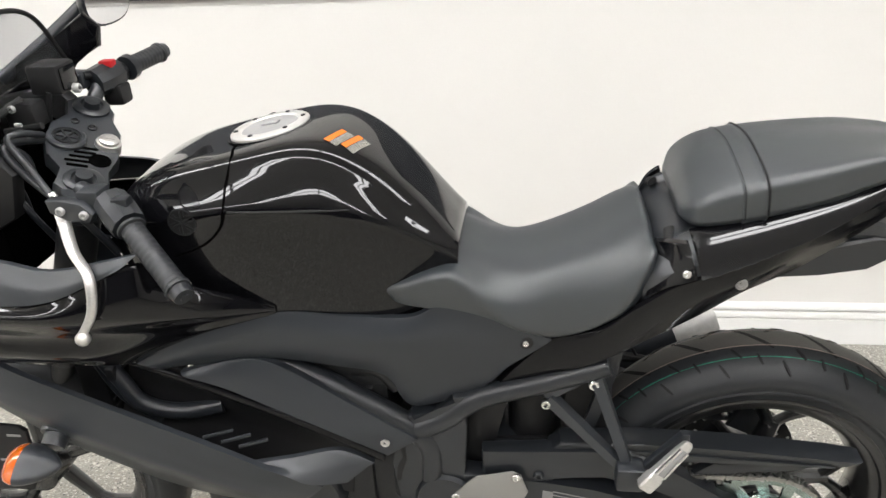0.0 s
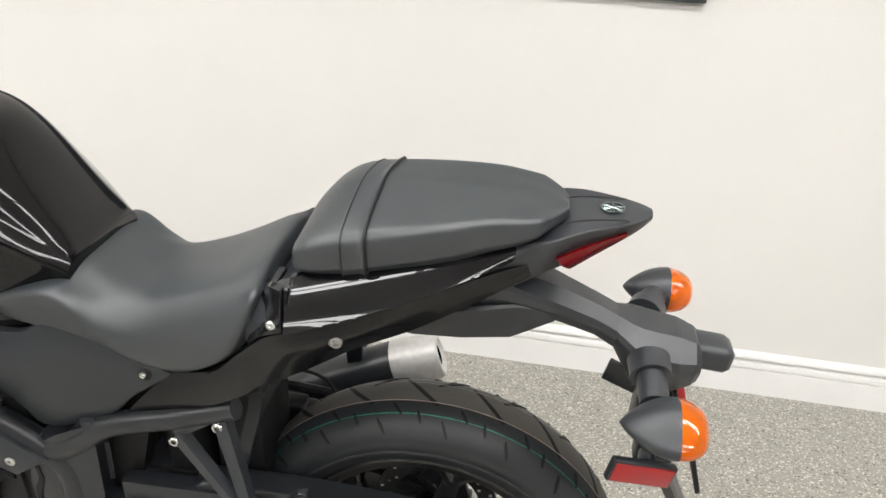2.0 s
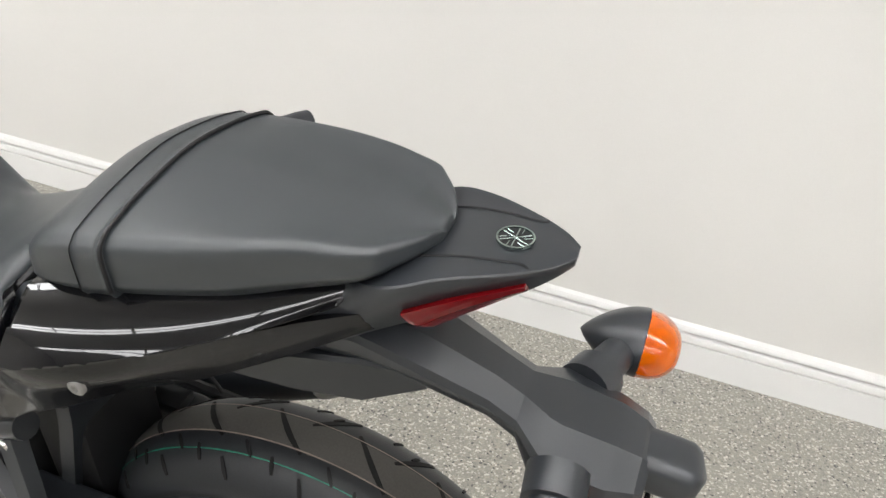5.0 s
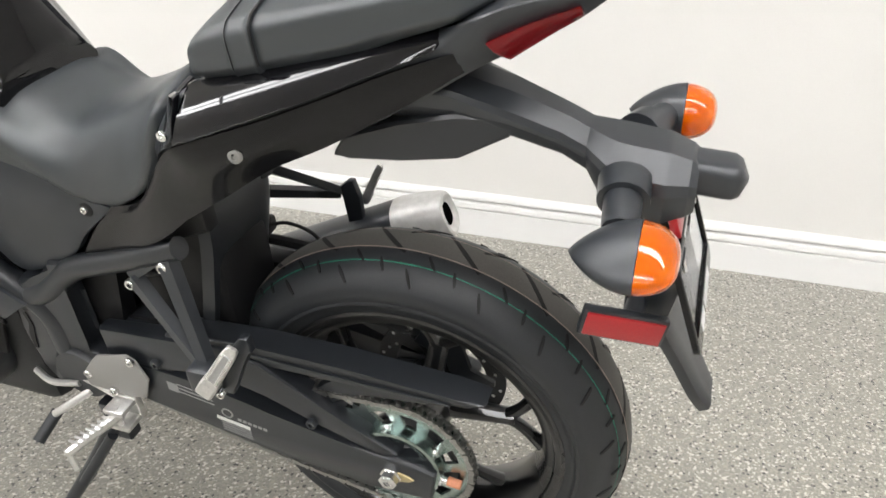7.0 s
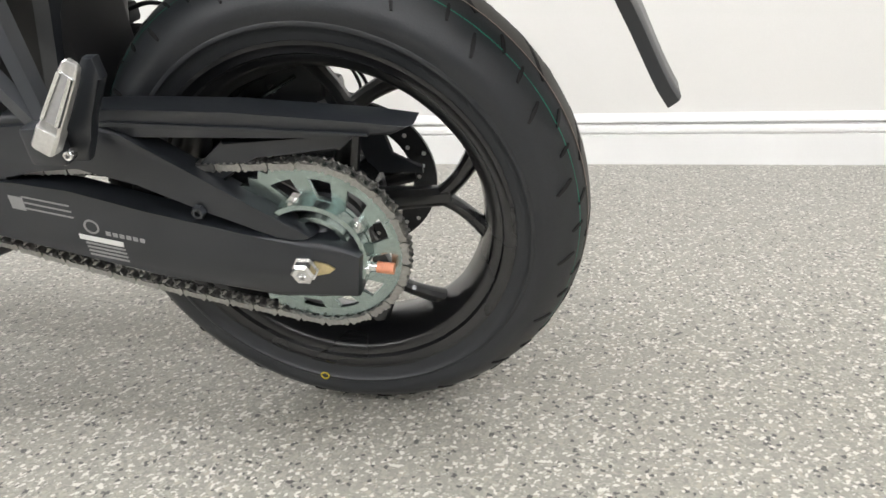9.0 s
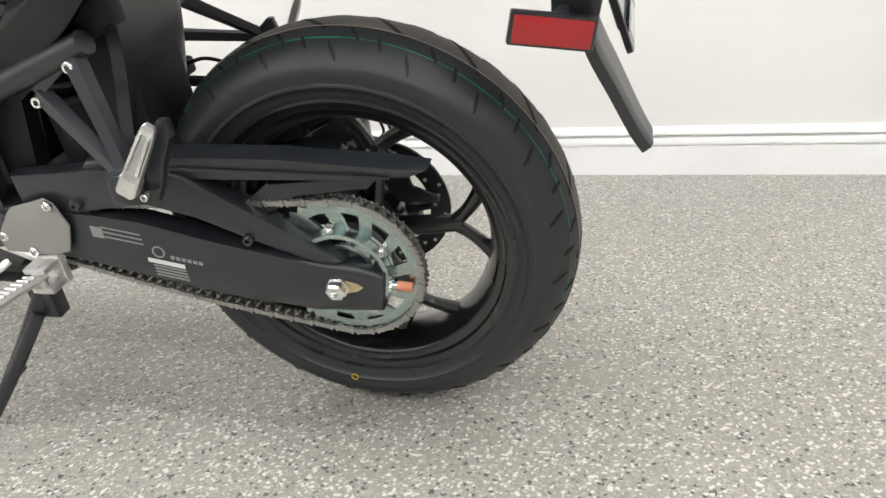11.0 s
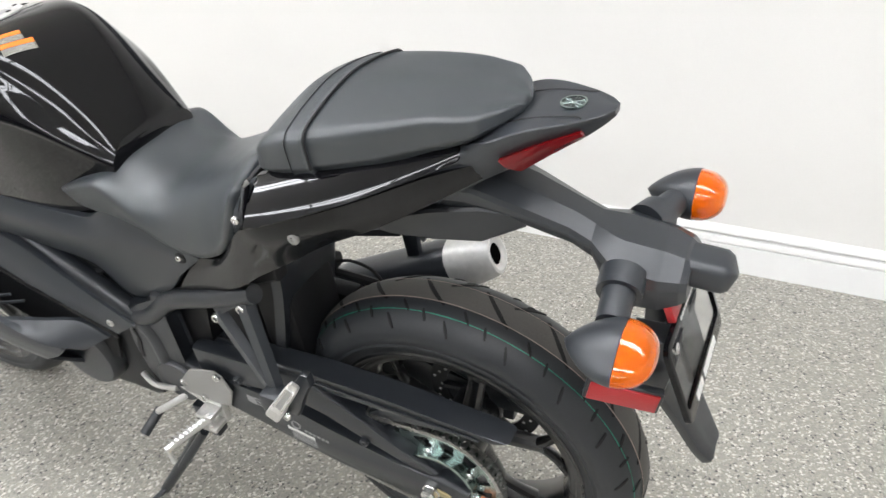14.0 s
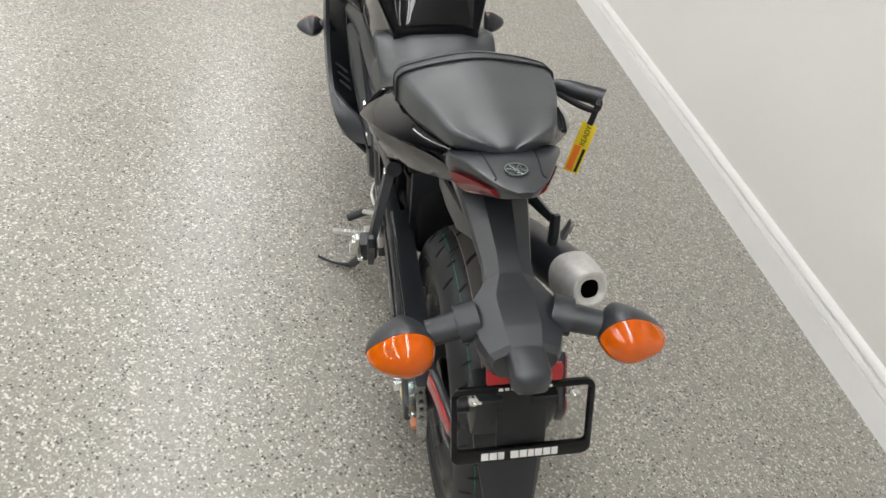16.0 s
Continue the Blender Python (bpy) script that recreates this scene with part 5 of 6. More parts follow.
for y in (-0.1, 0.1):
    bm = bmesh.new()
    lathe(bm, [(0.027, -0.4), (0.029, 0.013), (0.029, 0.016), (0.024, 0.019), (0.018, 0.019), (0.017, 0.014), (0.013, 0.014), (0.012, 0.026), (0.0005, 0.027), (0.0005, -0.4)], (0, y, 0), "z", 32)
    steer_part("fork_cap", bm, FRAME, clamp)
bm = bmesh.new()
lathe(bm, [(0.029, 0.010), (0.029, 0.017), (0.026, 0.020), (0.022, 0.020), (0.021, 0.016), (0.0005, 0.016), (0.0005, 0.0)], (-0.030, 0, 0), "z", 32)
steer_part("stem_nut", bm, GREY, clamp)
bm = bmesh.new()
lathe(bm, [(0.019, 0.015), (0.019, 0.0195), (0.016, 0.0195), (0.016, 0.015)], (-0.030, 0, 0), "z", 28)
for k in range(3):
    a = radians(60 * k)
    tube(bm, [(-0.030 - 0.016 * math.cos(a), -0.016 * math.sin(a), 0.018), (-0.030 + 0.016 * math.cos(a), 0.016 * math.sin(a), 0.018)], 0.0018, 6)
steer_part("emblem", bm, DARKMETAL, clamp, "round grey emblem on the steering head")
# Black disc on the clamp: the shade of a recess, not cut in.
bm = bmesh.new()
lathe(bm, [(0.0165, 0.011), (0.0165, 0.0128), (0.0005, 0.0128), (0.0005, 0.011)], (0.020, -0.045, 0), "z", 20)
steer_part("recess_shade", bm, VOID, clamp)
for x, y in ((-0.022, 0.052), (0.004, 0.040)):
    bm = bmesh.new()
    lathe(bm, [(0.007, 0.010), (0.007, 0.015), (0.005, 0.016), (0.0035, 0.013), (0.0005, 0.013), (0.0005, 0.010)], (x, y, 0), "z", 14)
    steer_part("clamp_bolt", bm, DARKMETAL, clamp)
bm = bmesh.new()
lathe(bm, [(0.020, 0.0), (0.020, 0.015), (0.0185, 0.019), (0.0155, 0.019), (0.0150, 0.024), (0.012, 0.026), (0.0005, 0.026), (0.0005, 0.0)], (0.030, 0.0, 0), "z", 28)
box(bm, 0.022, 0.038, -0.002, 0.002, 0.0255, 0.0275)
steer_part("ignition_lock", bm, ALLOY, clamp, "bright key switch")
# Black bars laid on the clamp, coloured as the shade in its slots.
for k in range(5):
    bm = bmesh.new()
    box(bm, -0.030 + (0.004 if k == 0 else 0.006 * (k - 1)), 0.004 + 0.003 * k, -0.066 + 0.0115 * k, -0.0598 + 0.0115 * k, 0.0115, 0.0126, 0.0003)
    steer_part("slot_shade", bm, VOID, clamp)
for y in (-0.1, 0.1):
    bm = bmesh.new()
    lathe(bm, [(0.031, -0.34), (0.031, -0.05), (0.024, -0.05), (0.024, -0.34)], (0.0, y, 0), "z", 24)
    lathe(bm, [(0.021, -0.64), (0.021, -0.30), (0.004, -0.30), (0.004, -0.64)], (0.0, y, 0), "z", 24)
    steer_part("fork_leg", bm, DARKMETAL, None, "dark front fork leg")

slab("fork_guard", [(-1.44, 0.30), (-1.345, 0.30), (-1.318, 0.36), (-1.312, 0.452), (-1.325, 0.462), (-1.43, 0.470)], -0.092, -0.104, PIPING, "black guard beside the front fork", 0.006)
for z, x0, x1 in ((0.440, -1.352, -1.324), (0.378, -1.385, -1.352)):
    bm = bmesh.new()
    box(bm, x0, x1, -0.1052, -0.1042, z, z + 0.005)
    part("guard_print", bm, PRINT, bike, "pale print")


def clip_on(s, ga, gb, bracket):
    """A handlebar stub with its grip, switch box and clamp."""
    ga, gb, bracket = Vector(ga), Vector(gb), Vector(bracket)
    d = (gb - ga).normalized()
    bm = bmesh.new()
    tube(bm, [bracket, ga + (ga - gb) * 0.35, ga], 0.0125, 12)
    rod(bm, bracket + Vector((0, 0, -0.02)), bracket + Vector((0.003, 0, -0.002)), 0.030, 20)
    bar = part("handlebar", bm, GREY, bike, "black clip-on handlebar")
    bm = bmesh.new()
    n = 13
    def rr(f):
        return 0.0165 + 0.0004 * math.sin(f * 90) + (0.004 if f < 0.06 else 0) + (0.002 if f > 0.93 else 0)
    tube(bm, [ga, ga.lerp(gb, 0.5), gb], rr, 20, 60)
    part("grip", bm, RUBBER, bar, "ribbed black rubber grip")
    bm = bmesh.new()
    tube(bm, [gb - d * 0.004, gb + d * 0.006, gb + d * 0.014], lambda f: 0.0165 - 0.003 * f, 20)
    tube(bm, [gb + d * 0.012, gb + d * 0.016], 0.006, 10)
    part("bar_end", bm, FRAME, bar)
    bm = bmesh.new()
    c0, c1 = ga - d * 0.060, ga - d * 0.004
    tube(bm, [c0, c0.lerp(c1, 0.3), c0.lerp(c1, 0.7), c1], lambda f: 0.027 - 0.004 * abs(f - 0.5), 10)
    part("switch_box", bm, FRAME, bar, "black switch housing", 25)
    bm = bmesh.new()
    m = c0.lerp(c1, 0.6) + Vector((0.006, 0, 0.022))
    box(bm, m.x - 0.012, m.x + 0.012, m.y - 0.010, m.y + 0.010, m.z - 0.006, m.z + 0.008, 0.003)
    part("switch_button", bm, REDPLASTIC if s > 0 else FRAME, bar, "red stop switch" if s > 0 else "")
    bm = bmesh.new()
    m = c0 + Vector((-0.018, 0, 0.008))
    box(bm, m.x - 0.022, m.x + 0.012, m.y - 0.018, m.y + 0.018, m.z - 0.014, m.z + 0.014, 0.005)
    part("lever_perch", bm, GREY, bar)
    return bar


left_bar = clip_on(-1, (-0.950, -0.175, 0.912), (-0.858, -0.250, 0.858), (-1.050, -0.115, 0.945))
right_bar = clip_on(1, (-1.133, 0.200, 1.036), (-1.100, 0.300, 1.046), (-1.145, 0.105, 0.995))
bm = bmesh.new()
box(bm, -1.150, -1.112, 0.158, 0.196, 0.985, 1.022, 0.007)
rod(bm, (-1.160, 0.135, 1.046), (-1.128, 0.182, 1.038), 0.007, 10)
rod(bm, (-1.136, 0.176, 0.990), (-1.128, 0.188, 1.034), 0.012, 14)
part("brake_master_cylinder", bm, PIPING, right_bar, "black front brake master cylinder", 30)
bm = bmesh.new()
tube(bm, [(-1.120, 0.206, 1.040), (-1.117, 0.218, 1.042)], 0.0225, 20)
part("throttle_flange", bm, FRAME, right_bar)
bm = bmesh.new()
tube(bm, [(-1.068, -0.150, 0.938), (-1.052, -0.170, 0.918), (-1.026, -0.205, 0.890), (-0.993, -0.235, 0.866), (-0.989, -0.255, 0.824), (-1.003, -0.268, 0.795)], lambda f: 0.0098 - 0.0036 * f, 12, 40, 0.6)
bmesh.ops.create_uvsphere(bm, u_segments=16, v_segments=10, radius=0.0105, matrix=Matrix.Translation((-1.004, -0.270, 0.788)))
part("clutch_lever", bm, ALLOY, left_bar, "bare alloy clutch lever")
bm = bmesh.new()
plate(bm, [(-1.070, 0.932), (-1.048, 0.918), (-1.012, 0.915), (-1.004, 0.930), (-1.020, 0.946), (-1.050, 0.952), (-1.072, 0.950)], -0.172, -0.150, 0.005)
part("lever_perch", bm, GREY, left_bar, "dark cast lever perch")
for spot in ((-1.016, -0.172, 0.930), (-1.050, -0.172, 0.936)):
    pins("perch_bolt", [spot], 0.0065, 0.006, CAPGREY, left_bar)
bm = bmesh.new()
tube(bm, [(-1.068, -0.150, 0.938), (-1.099, -0.128, 0.957), (-1.120, -0.116, 0.978), (-1.142, -0.110, 1.006), (-1.147, -0.105, 1.020), (-1.138, -0.085, 1.020), (-1.140, -0.040, 1.002)], 0.0052, 10)
part("clutch_cable", bm, FRAME, left_bar)
bm = bmesh.new()
tube(bm, [(-1.062, -0.154, 0.934), (-1.078, -0.142, 0.948)], 0.0065, 10)
part("cable_adjuster", bm, CHROME, left_bar)
bm = bmesh.new()
tube(bm, [(-1.145, -0.035, 0.992), (-1.160, -0.080, 1.004), (-1.158, -0.106, 0.998), (-1.130, -0.116, 0.967), (-1.095, -0.122, 0.936), (-1.06, -0.12, 0.90), (-1.03, -0.10, 0.83)], 0.0058, 10)
part("brake_hose", bm, FRAME, bike)

def rear_mirror(s):
    bm = bmesh.new()
    c = Vector((-1.180, s * 0.300, 1.147))
    grid = []
    for k in range(9):
        f = k / 8
        r = max(0.03, math.sin(math.pi * (0.05 + 0.45 * f)))
        grid.append([c + Vector((-0.045 * (1 - f), s * 0.082 * r * math.copysign(abs(math.cos(a)) ** 0.8, math.cos(a)), 0.046 * r * math.copysign(abs(math.sin(a)) ** 0.8, math.sin(a)))) for a in (2 * math.pi * q / 24 for q in range(24))])
    solid(bm, grid)
    ob = part("rear_mirror", bm, FRAME, bike, "black rear view mirror")
    bm = bmesh.new()
    ringp = [c + Vector((0.0005, s * 0.077 * math.copysign(abs(math.cos(a)) ** 0.8, math.cos(a)), 0.042 * math.copysign(abs(math.sin(a)) ** 0.8, math.sin(a)))) for a in (2 * math.pi * q / 24 for q in range(24))]
    solid(bm, [ringp, [p + Vector((0.002, 0, 0)) for p in ringp]])
    part("mirror_glass", bm, MIRROR, ob, "silvered mirror glass")
    bm = bmesh.new()
    tube(bm, [(-1.32, s * 0.14, 1.04), (-1.25, s * 0.21, 1.10), (-1.20, s * 0.27, 1.15)], 0.012, 10)
    part("mirror_stalk", bm, FRAME, ob)
for s in (1, -1):
    rear_mirror(s)

# engine, radiator, hoses, exhaust
bm = bmesh.new()
box(bm, -1.00, -0.66, -0.10, 0.10, 0.22, 0.52, 0.03)
engine = part("engine", bm, DARKMETAL, bike, "dark metal engine block")
for name, dims in (("cylinder_block", (-0.90, -0.62, -0.095, 0.095, 0.45, 0.66, 0.03)), ("gearbox", (-0.70, -0.50, -0.085, 0.085, 0.26, 0.44, 0.03))):
    bm = bmesh.new()
    box(bm, *dims)
    part(name, bm, DARKMETAL, engine)
for k in range(7):
    bm = bmesh.new()
    box(bm, -0.93, -0.65, -0.104, 0.104, 0.47 + 0.018 * k, 0.476 + 0.018 * k, 0.001)
    part("fin", bm, DARKMETAL, engine)
bm = bmesh.new()
lathe(bm, [(0.085, -0.125), (0.078, -0.135), (0.03, -0.138), (0.0005, -0.138), (0.0005, -0.10), (0.085, -0.10)], (-0.80, 0, 0.35), n=40)
part("engine_cover", bm, FRAME, engine)
bm = bmesh.new()
lathe(bm, [(0.052, -0.122), (0.047, -0.130), (0.0005, -0.130), (0.0005, -0.095), (0.052, -0.095)], (-0.535, 0, 0.365), n=32)
part("sprocket_cover", bm, FRAME, engine)
bm = bmesh.new()
box(bm, -1.15, -1.10, -0.13, 0.13, 0.42, 0.72, 0.008)
radiator = part("radiator", bm, PIPING, bike, "black finned radiator")
for k in range(18):
    bm = bmesh.new()
    box(bm, -1.10, -1.096, -0.125, 0.125, 0.43 + 0.0155 * k, 0.434 + 0.0155 * k)
    part("fin", bm, PIPING, radiator)
bm = bmesh.new()
tube(bm, [(-1.08, -0.145, 0.66), (-1.055, -0.15, 0.62), (-1.03, -0.15, 0.575), (-0.97, -0.145, 0.555), (-0.90, -0.13, 0.56)], 0.014, 12)
tube(bm, [(-1.10, -0.14, 0.66), (-1.06, -0.15, 0.59), (-1.01, -0.14, 0.53)], 0.008, 10)
part("coolant_hose", bm, FRAME, bike, "black rubber coolant hose")
bm = bmesh.new()
box(bm, -1.07, -1.055, -0.165, -0.15, 0.628, 0.652, 0.003)
part("hose_clamp", bm, DARKMETAL, bike)
bm = bmesh.new()
tube(bm, [(-0.70, -0.08, 0.60), (-0.64, -0.095, 0.62), (-0.61, -0.09, 0.58)], 0.014, 10)
box(bm, -0.72, -0.62, -0.098, -0.06, 0.585, 0.625, 0.006)
part("throttle_body", bm, DARKMETAL, bike)

bm = bmesh.new()
MUF_A, MUF_B = Vector((-0.45, 0.180, 0.346)), Vector((-0.030, 0.250, 0.514))
MUF_D = (MUF_B - MUF_A).normalized()
MUF_S = MUF_D.cross(Vector((0, 0, 1))).normalized()
MUF_U = MUF_S.cross(MUF_D)
def muf(f, hs, hu):
    """A ring of the silencer, f of its length along, with its half width and half height."""
    c = MUF_A.lerp(MUF_B, f)
    def sq(v):
        return math.copysign(abs(v) ** 0.8, v)
    return [c + MUF_S * (hs * sq(math.cos(a))) + MUF_U * (hu * sq(math.sin(a))) for a in (2 * math.pi * q / 36 for q in range(36))]
solid(bm, [muf(-0.06, 0.02, 0.02), muf(0.0, 0.040, 0.038), muf(0.30, 0.0475, 0.0475), muf(0.815, 0.0475, 0.0475)])
muffler = part("muffler", bm, FRAME, bike, "black exhaust silencer with a silver end cap", 45)
bm = bmesh.new()
solid(bm, [muf(0.81, 0.0490, 0.0490), muf(0.825, 0.0495, 0.0495), muf(0.92, 0.045, 0.045), muf(0.985, 0.039, 0.039), muf(1.0, 0.036, 0.036), muf(1.004, 0.031, 0.031), muf(0.992, 0.024, 0.023), muf(0.990, 0.0195, 0.0195)])
part("end_cap", bm, MUFFLER, muffler, "satin silver end cap", 45)
# Black plug: the dark inside of the pipe put into its colour.
bm = bmesh.new()
solid(bm, [muf(0.97, 0.0190, 0.0190), muf(0.9915, 0.0190, 0.0190), muf(0.9925, 0.0180, 0.0180)])
part("outlet", bm, VOID, muffler, "black plug for the shaded exhaust outlet")
bm = bmesh.new()
tube(bm, [(-0.95, 0.05, 0.22), (-0.75, 0.06, 0.17), (-0.6, 0.12, 0.20), (-0.47, 0.178, 0.338)], 0.024, 14)
part("exhaust_pipe", bm, DARKMETAL, muffler)

# swingarm and chain guard
BEAM = [(-0.52, 0.425), (-0.44, 0.415), (-0.354, 0.408), (-0.283, 0.398), (-0.190, 0.372), (-0.06, 0.342), (0.02, 0.333), (0.062, 0.318), (0.052, 0.260), (-0.049, 0.256), (-0.191, 0.281), (-0.408, 0.334), (-0.52, 0.352)]
BRACE = [(-0.47, 0.470), (-0.334, 0.478), (-0.230, 0.484), (-0.190, 0.466), (-0.075, 0.392), (0.008, 0.340), (-0.02, 0.326), (-0.115, 0.372), (-0.19, 0.414), (-0.262, 0.434), (-0.315, 0.430), (-0.360, 0.406), (-0.47, 0.40)]
arms = []
for s in (1, -1):
    bm = bmesh.new()
    plate(bm, BEAM, s * -0.086, s * -0.122, 0.007)
    plate(bm, BRACE, s * -0.088, s * -0.119, 0.008)
    if s > 0:
        box(bm, -0.47, -0.40, -0.10, 0.10, 0.37, 0.46, 0.02)
    arms.append(part("swingarm", bm, FRAME, bike, "black braced steel swingarm", 30))
# Added dark sheet that hides the floor and stands for the shaded hollow.
slab("gap_shade_sheet", [(-0.47, 0.462), (-0.33, 0.470), (-0.26, 0.440), (-0.25, 0.39), (-0.35, 0.40), (-0.47, 0.41)], -0.074, -0.070, PIPING, "", 0.001, arms[0], (1,))
pins("pinch_bolt", [(-0.122, -0.119, 0.374), (-0.375, -0.119, 0.425)], 0.009, 0.008, FRAME, arms[0], n=6)
bm = bmesh.new()
lathe(bm, [(0.017, -0.122), (0.017, -0.126), (0.0145, -0.126), (0.0145, -0.137), (0.011, -0.140), (0.006, -0.140), (0.006, -0.132), (0.0005, -0.132), (0.0005, -0.122)], (AX - 0.006, 0, 0.302), n=6)
part("axle_nut", bm, CHROME, arms[0], "zinc plated axle nut")
slab("adjuster_slot", [(0.006, 0.312), (0.022, 0.308), (0.030, 0.302), (0.022, 0.296), (0.006, 0.292)], -0.121, -0.1245, BRASS, "gold chain adjuster washer", 0.001, arms[0], (1,))
bm = bmesh.new()
rod(bm, (0.045, -0.104, 0.296), (0.074, -0.104, 0.294), 0.006, 10)
rod(bm, (0.060, -0.104, 0.295), (0.066, -0.104, 0.2945), 0.0095, 6)
part("adjuster_bolt", bm, CHROME, arms[0])
bm = bmesh.new()
rod(bm, (0.074, -0.104, 0.294), (0.094, -0.104, 0.292), 0.007, 10)
part("paint_daub", bm, BRONZE, arms[0], "copper coloured inspection paint")
# printed plates on the arm: bars for the words
def arm_print(name, x0, x1, z0, z1, mat, slope=-0.20):
    slab(name, [(x0, z0), (x1, z0 + (x1 - x0) * slope), (x1 + 0.001, z1 + (x1 - x0) * slope), (x0 + 0.001, z1)], -0.1215, -0.1226, mat, "", 0, arms[0], (1,))
arm_print("print_bar", -0.292, -0.236, 0.333, 0.340, WHITE)
for k in range(4):
    arm_print("print_bar", -0.286, -0.236, 0.3265 - 0.0055 * k, 0.3290 - 0.0055 * k, PRINT)
for k in range(6):
    arm_print("print_bar", -0.254 + 0.0085 * k, -0.248 + 0.0085 * k, 0.3385 - 0.0017 * k, 0.3440 - 0.0017 * k, PRINT)
for k in range(3):
    arm_print("print_bar", -0.350, -0.290, 0.3890 - 0.008 * k, 0.3910 - 0.008 * k, PRINT)
arm_print("print_bar", -0.368, -0.350, 0.374, 0.392, PRINT)
bm = bmesh.new()
lathe(bm, [(0.010, -0.1216), (0.010, -0.1228), (0.0075, -0.1228), (0.0075, -0.1216)], (-0.270, 0, 0.3500), n=24)
part("print_ring", bm, PRINT, arms[0])
guard = slab("chain_guard", [(-0.36, 0.470), (-0.34, 0.490), (-0.20, 0.4945), (-0.06, 0.4905), (0.09, 0.478), (0.137, 0.474), (0.112, 0.463), (0.05, 0.461), (-0.10, 0.462), (-0.30, 0.460)], -0.070, -0.112, FRAME, "black chain guard", 0.006, None, (1,))[0]
slab("guard_lip", [(-0.34, 0.476), (-0.20, 0.481), (-0.03, 0.473), (0.09, 0.467), (0.09, 0.464), (-0.03, 0.469), (-0.20, 0.476), (-0.34, 0.472)], -0.1115, -0.1150, FRAME, "", 0.001, guard, (1,))
slab("guard_bracket", [(-0.137, 0.409), (-0.085, 0.452), (0.061, 0.455), (0.075, 0.462), (0.05, 0.440), (-0.05, 0.436), (-0.095, 0.400)], -0.080, -0.100, FRAME, "", 0.004, guard, (1,))

# rear shock
bm = bmesh.new()
pts = []
for k in range(73):
    a = k / 72 * 2 * math.pi * 3
    c = Vector((-0.395, -0.030, 0.625)).lerp(Vector((-0.391, -0.030, 0.553)), k / 72)
    pts.append(c + Vector((0.040 * math.cos(a), 0.040 * math.sin(a), 0)))
tube(bm, pts, 0.0065, 8, 145)
shock = part("rear_shock", bm, DARKMETAL, bike, "grey coil spring of the rear shock", 60)
bm = bmesh.new()
rod(bm, (-0.396, -0.030, 0.66), (-0.384, -0.030, 0.40), 0.022, 16)
rod(bm, (-0.391, -0.030, 0.553), (-0.384, -0.030, 0.40), 0.040, 20)
part("damper", bm, PIPING, shock)

# passenger footrests on their V brackets
def bracket_of(bars, mat, label):
    """Square bars of a bracket; the first is the bracket itself, the others hang on it."""
    first = None
    for a, b, w in bars:
        a, b = Vector(a), Vector(b)
        bm = bmesh.new()
        tube(bm, [a, a.lerp(b, 0.5), b], lambda f: w - 0.003 * f, 4, 7, 0.75)
        if first:
            part("bracket_arm", bm, mat, first, "", 30)
        else:
            first = part("footrest_bracket", bm, mat, bike, label, 30)
    return first
def folded_peg(base, tip, s, br, wide):
    """A cast footrest folded up along its bracket: a square knuckle, a tapered bar with a milled channel."""
    base, tip = Vector(base), Vector(tip)
    d = (tip - base).normalized()
    side = Vector((0, s, 0)).cross(d).normalized()
    out = d.cross(side).normalized()
    if out.y * s < 0:
        out = -out
    run = (tip - base).length
    bm = bmesh.new()
    rows = []
    for f, w, h in ((-0.14, 0.9, 0.9), (-0.10, 1.1, 1.1), (0.14, 1.1, 1.1), (0.18, 0.98, 0.85), (0.80, 0.86, 0.62), (0.96, 0.70, 0.50), (1.0, 0.45, 0.3)):
        c = base + d * (f * run)
        rows.append([c + side * (w * wide * x) + out * (h * wide * 0.8 * y) for x, y in ((-1, -0.7), (-0.8, -1), (0.8, -1), (1, -0.7), (1, 0.7), (0.8, 1), (-0.8, 1), (-1, 0.7))])
    solid(bm, rows)
    part("footrest", bm, ALLOY, br, "bare alloy folding footrest", 30)
    bm = bmesh.new()
    c0, c1 = base + d * (0.26 * run) + out * wide * 0.66, base + d * (0.86 * run) + out * wide * 0.48
    solid(bm, [[c + side * (wide * k * x) + out * (0.0012 * y) for x, y in ((-1, -1), (1, -1), (1, 1), (-1, 1))] for c, k in ((c0, 0.42), (c1, 0.30))])
    part("channel", bm, CAPGREY, br, "dull milled channel")
    for x in (-1, 1):
        bm = bmesh.new()
        solid(bm, [[c + side * (wide * (k * x + u)) + out * (0.003 * y) for u, y in ((-0.22, -1), (0.22, -1), (0.16, 1), (-0.16, 1))] for c, k in ((c0, 0.68), (c1, 0.52))])
        part("edge_rib", bm, CHROME, br, "bright metal edge")


br = bracket_of((((-0.360, -0.114, 0.588), (-0.243, -0.160, 0.490), 0.0135), ((-0.288, -0.118, 0.632), (-0.234, -0.162, 0.488), 0.0145), ((-0.366, -0.110, 0.590), (-0.29, -0.110, 0.640), 0.012)), GREY, "black V-shaped footrest bracket")
bm = bmesh.new()
box(bm, -0.256, -0.212, -0.186, -0.150, 0.462, 0.506, 0.006)
part("knuckle", bm, FRAME, br)
pins("bracket_bolt", [(-0.3655, -0.116, 0.578), (-0.293, -0.122, 0.624)], 0.0090, 0.008, CHROME, br, "bright bracket bolt")
pins("peg_bolt", [(-0.203, -0.182, 0.478)], 0.006, 0.010, CHROME, br)
bm = bmesh.new()
plate(bm, [(-0.235, 0.462), (-0.198, 0.462), (-0.186, 0.486), (-0.178, 0.512), (-0.150, 0.550), (-0.152, 0.572), (-0.164, 0.572), (-0.210, 0.512)], -0.158, -0.172, 0.003)
part("peg_stop", bm, FRAME, br)
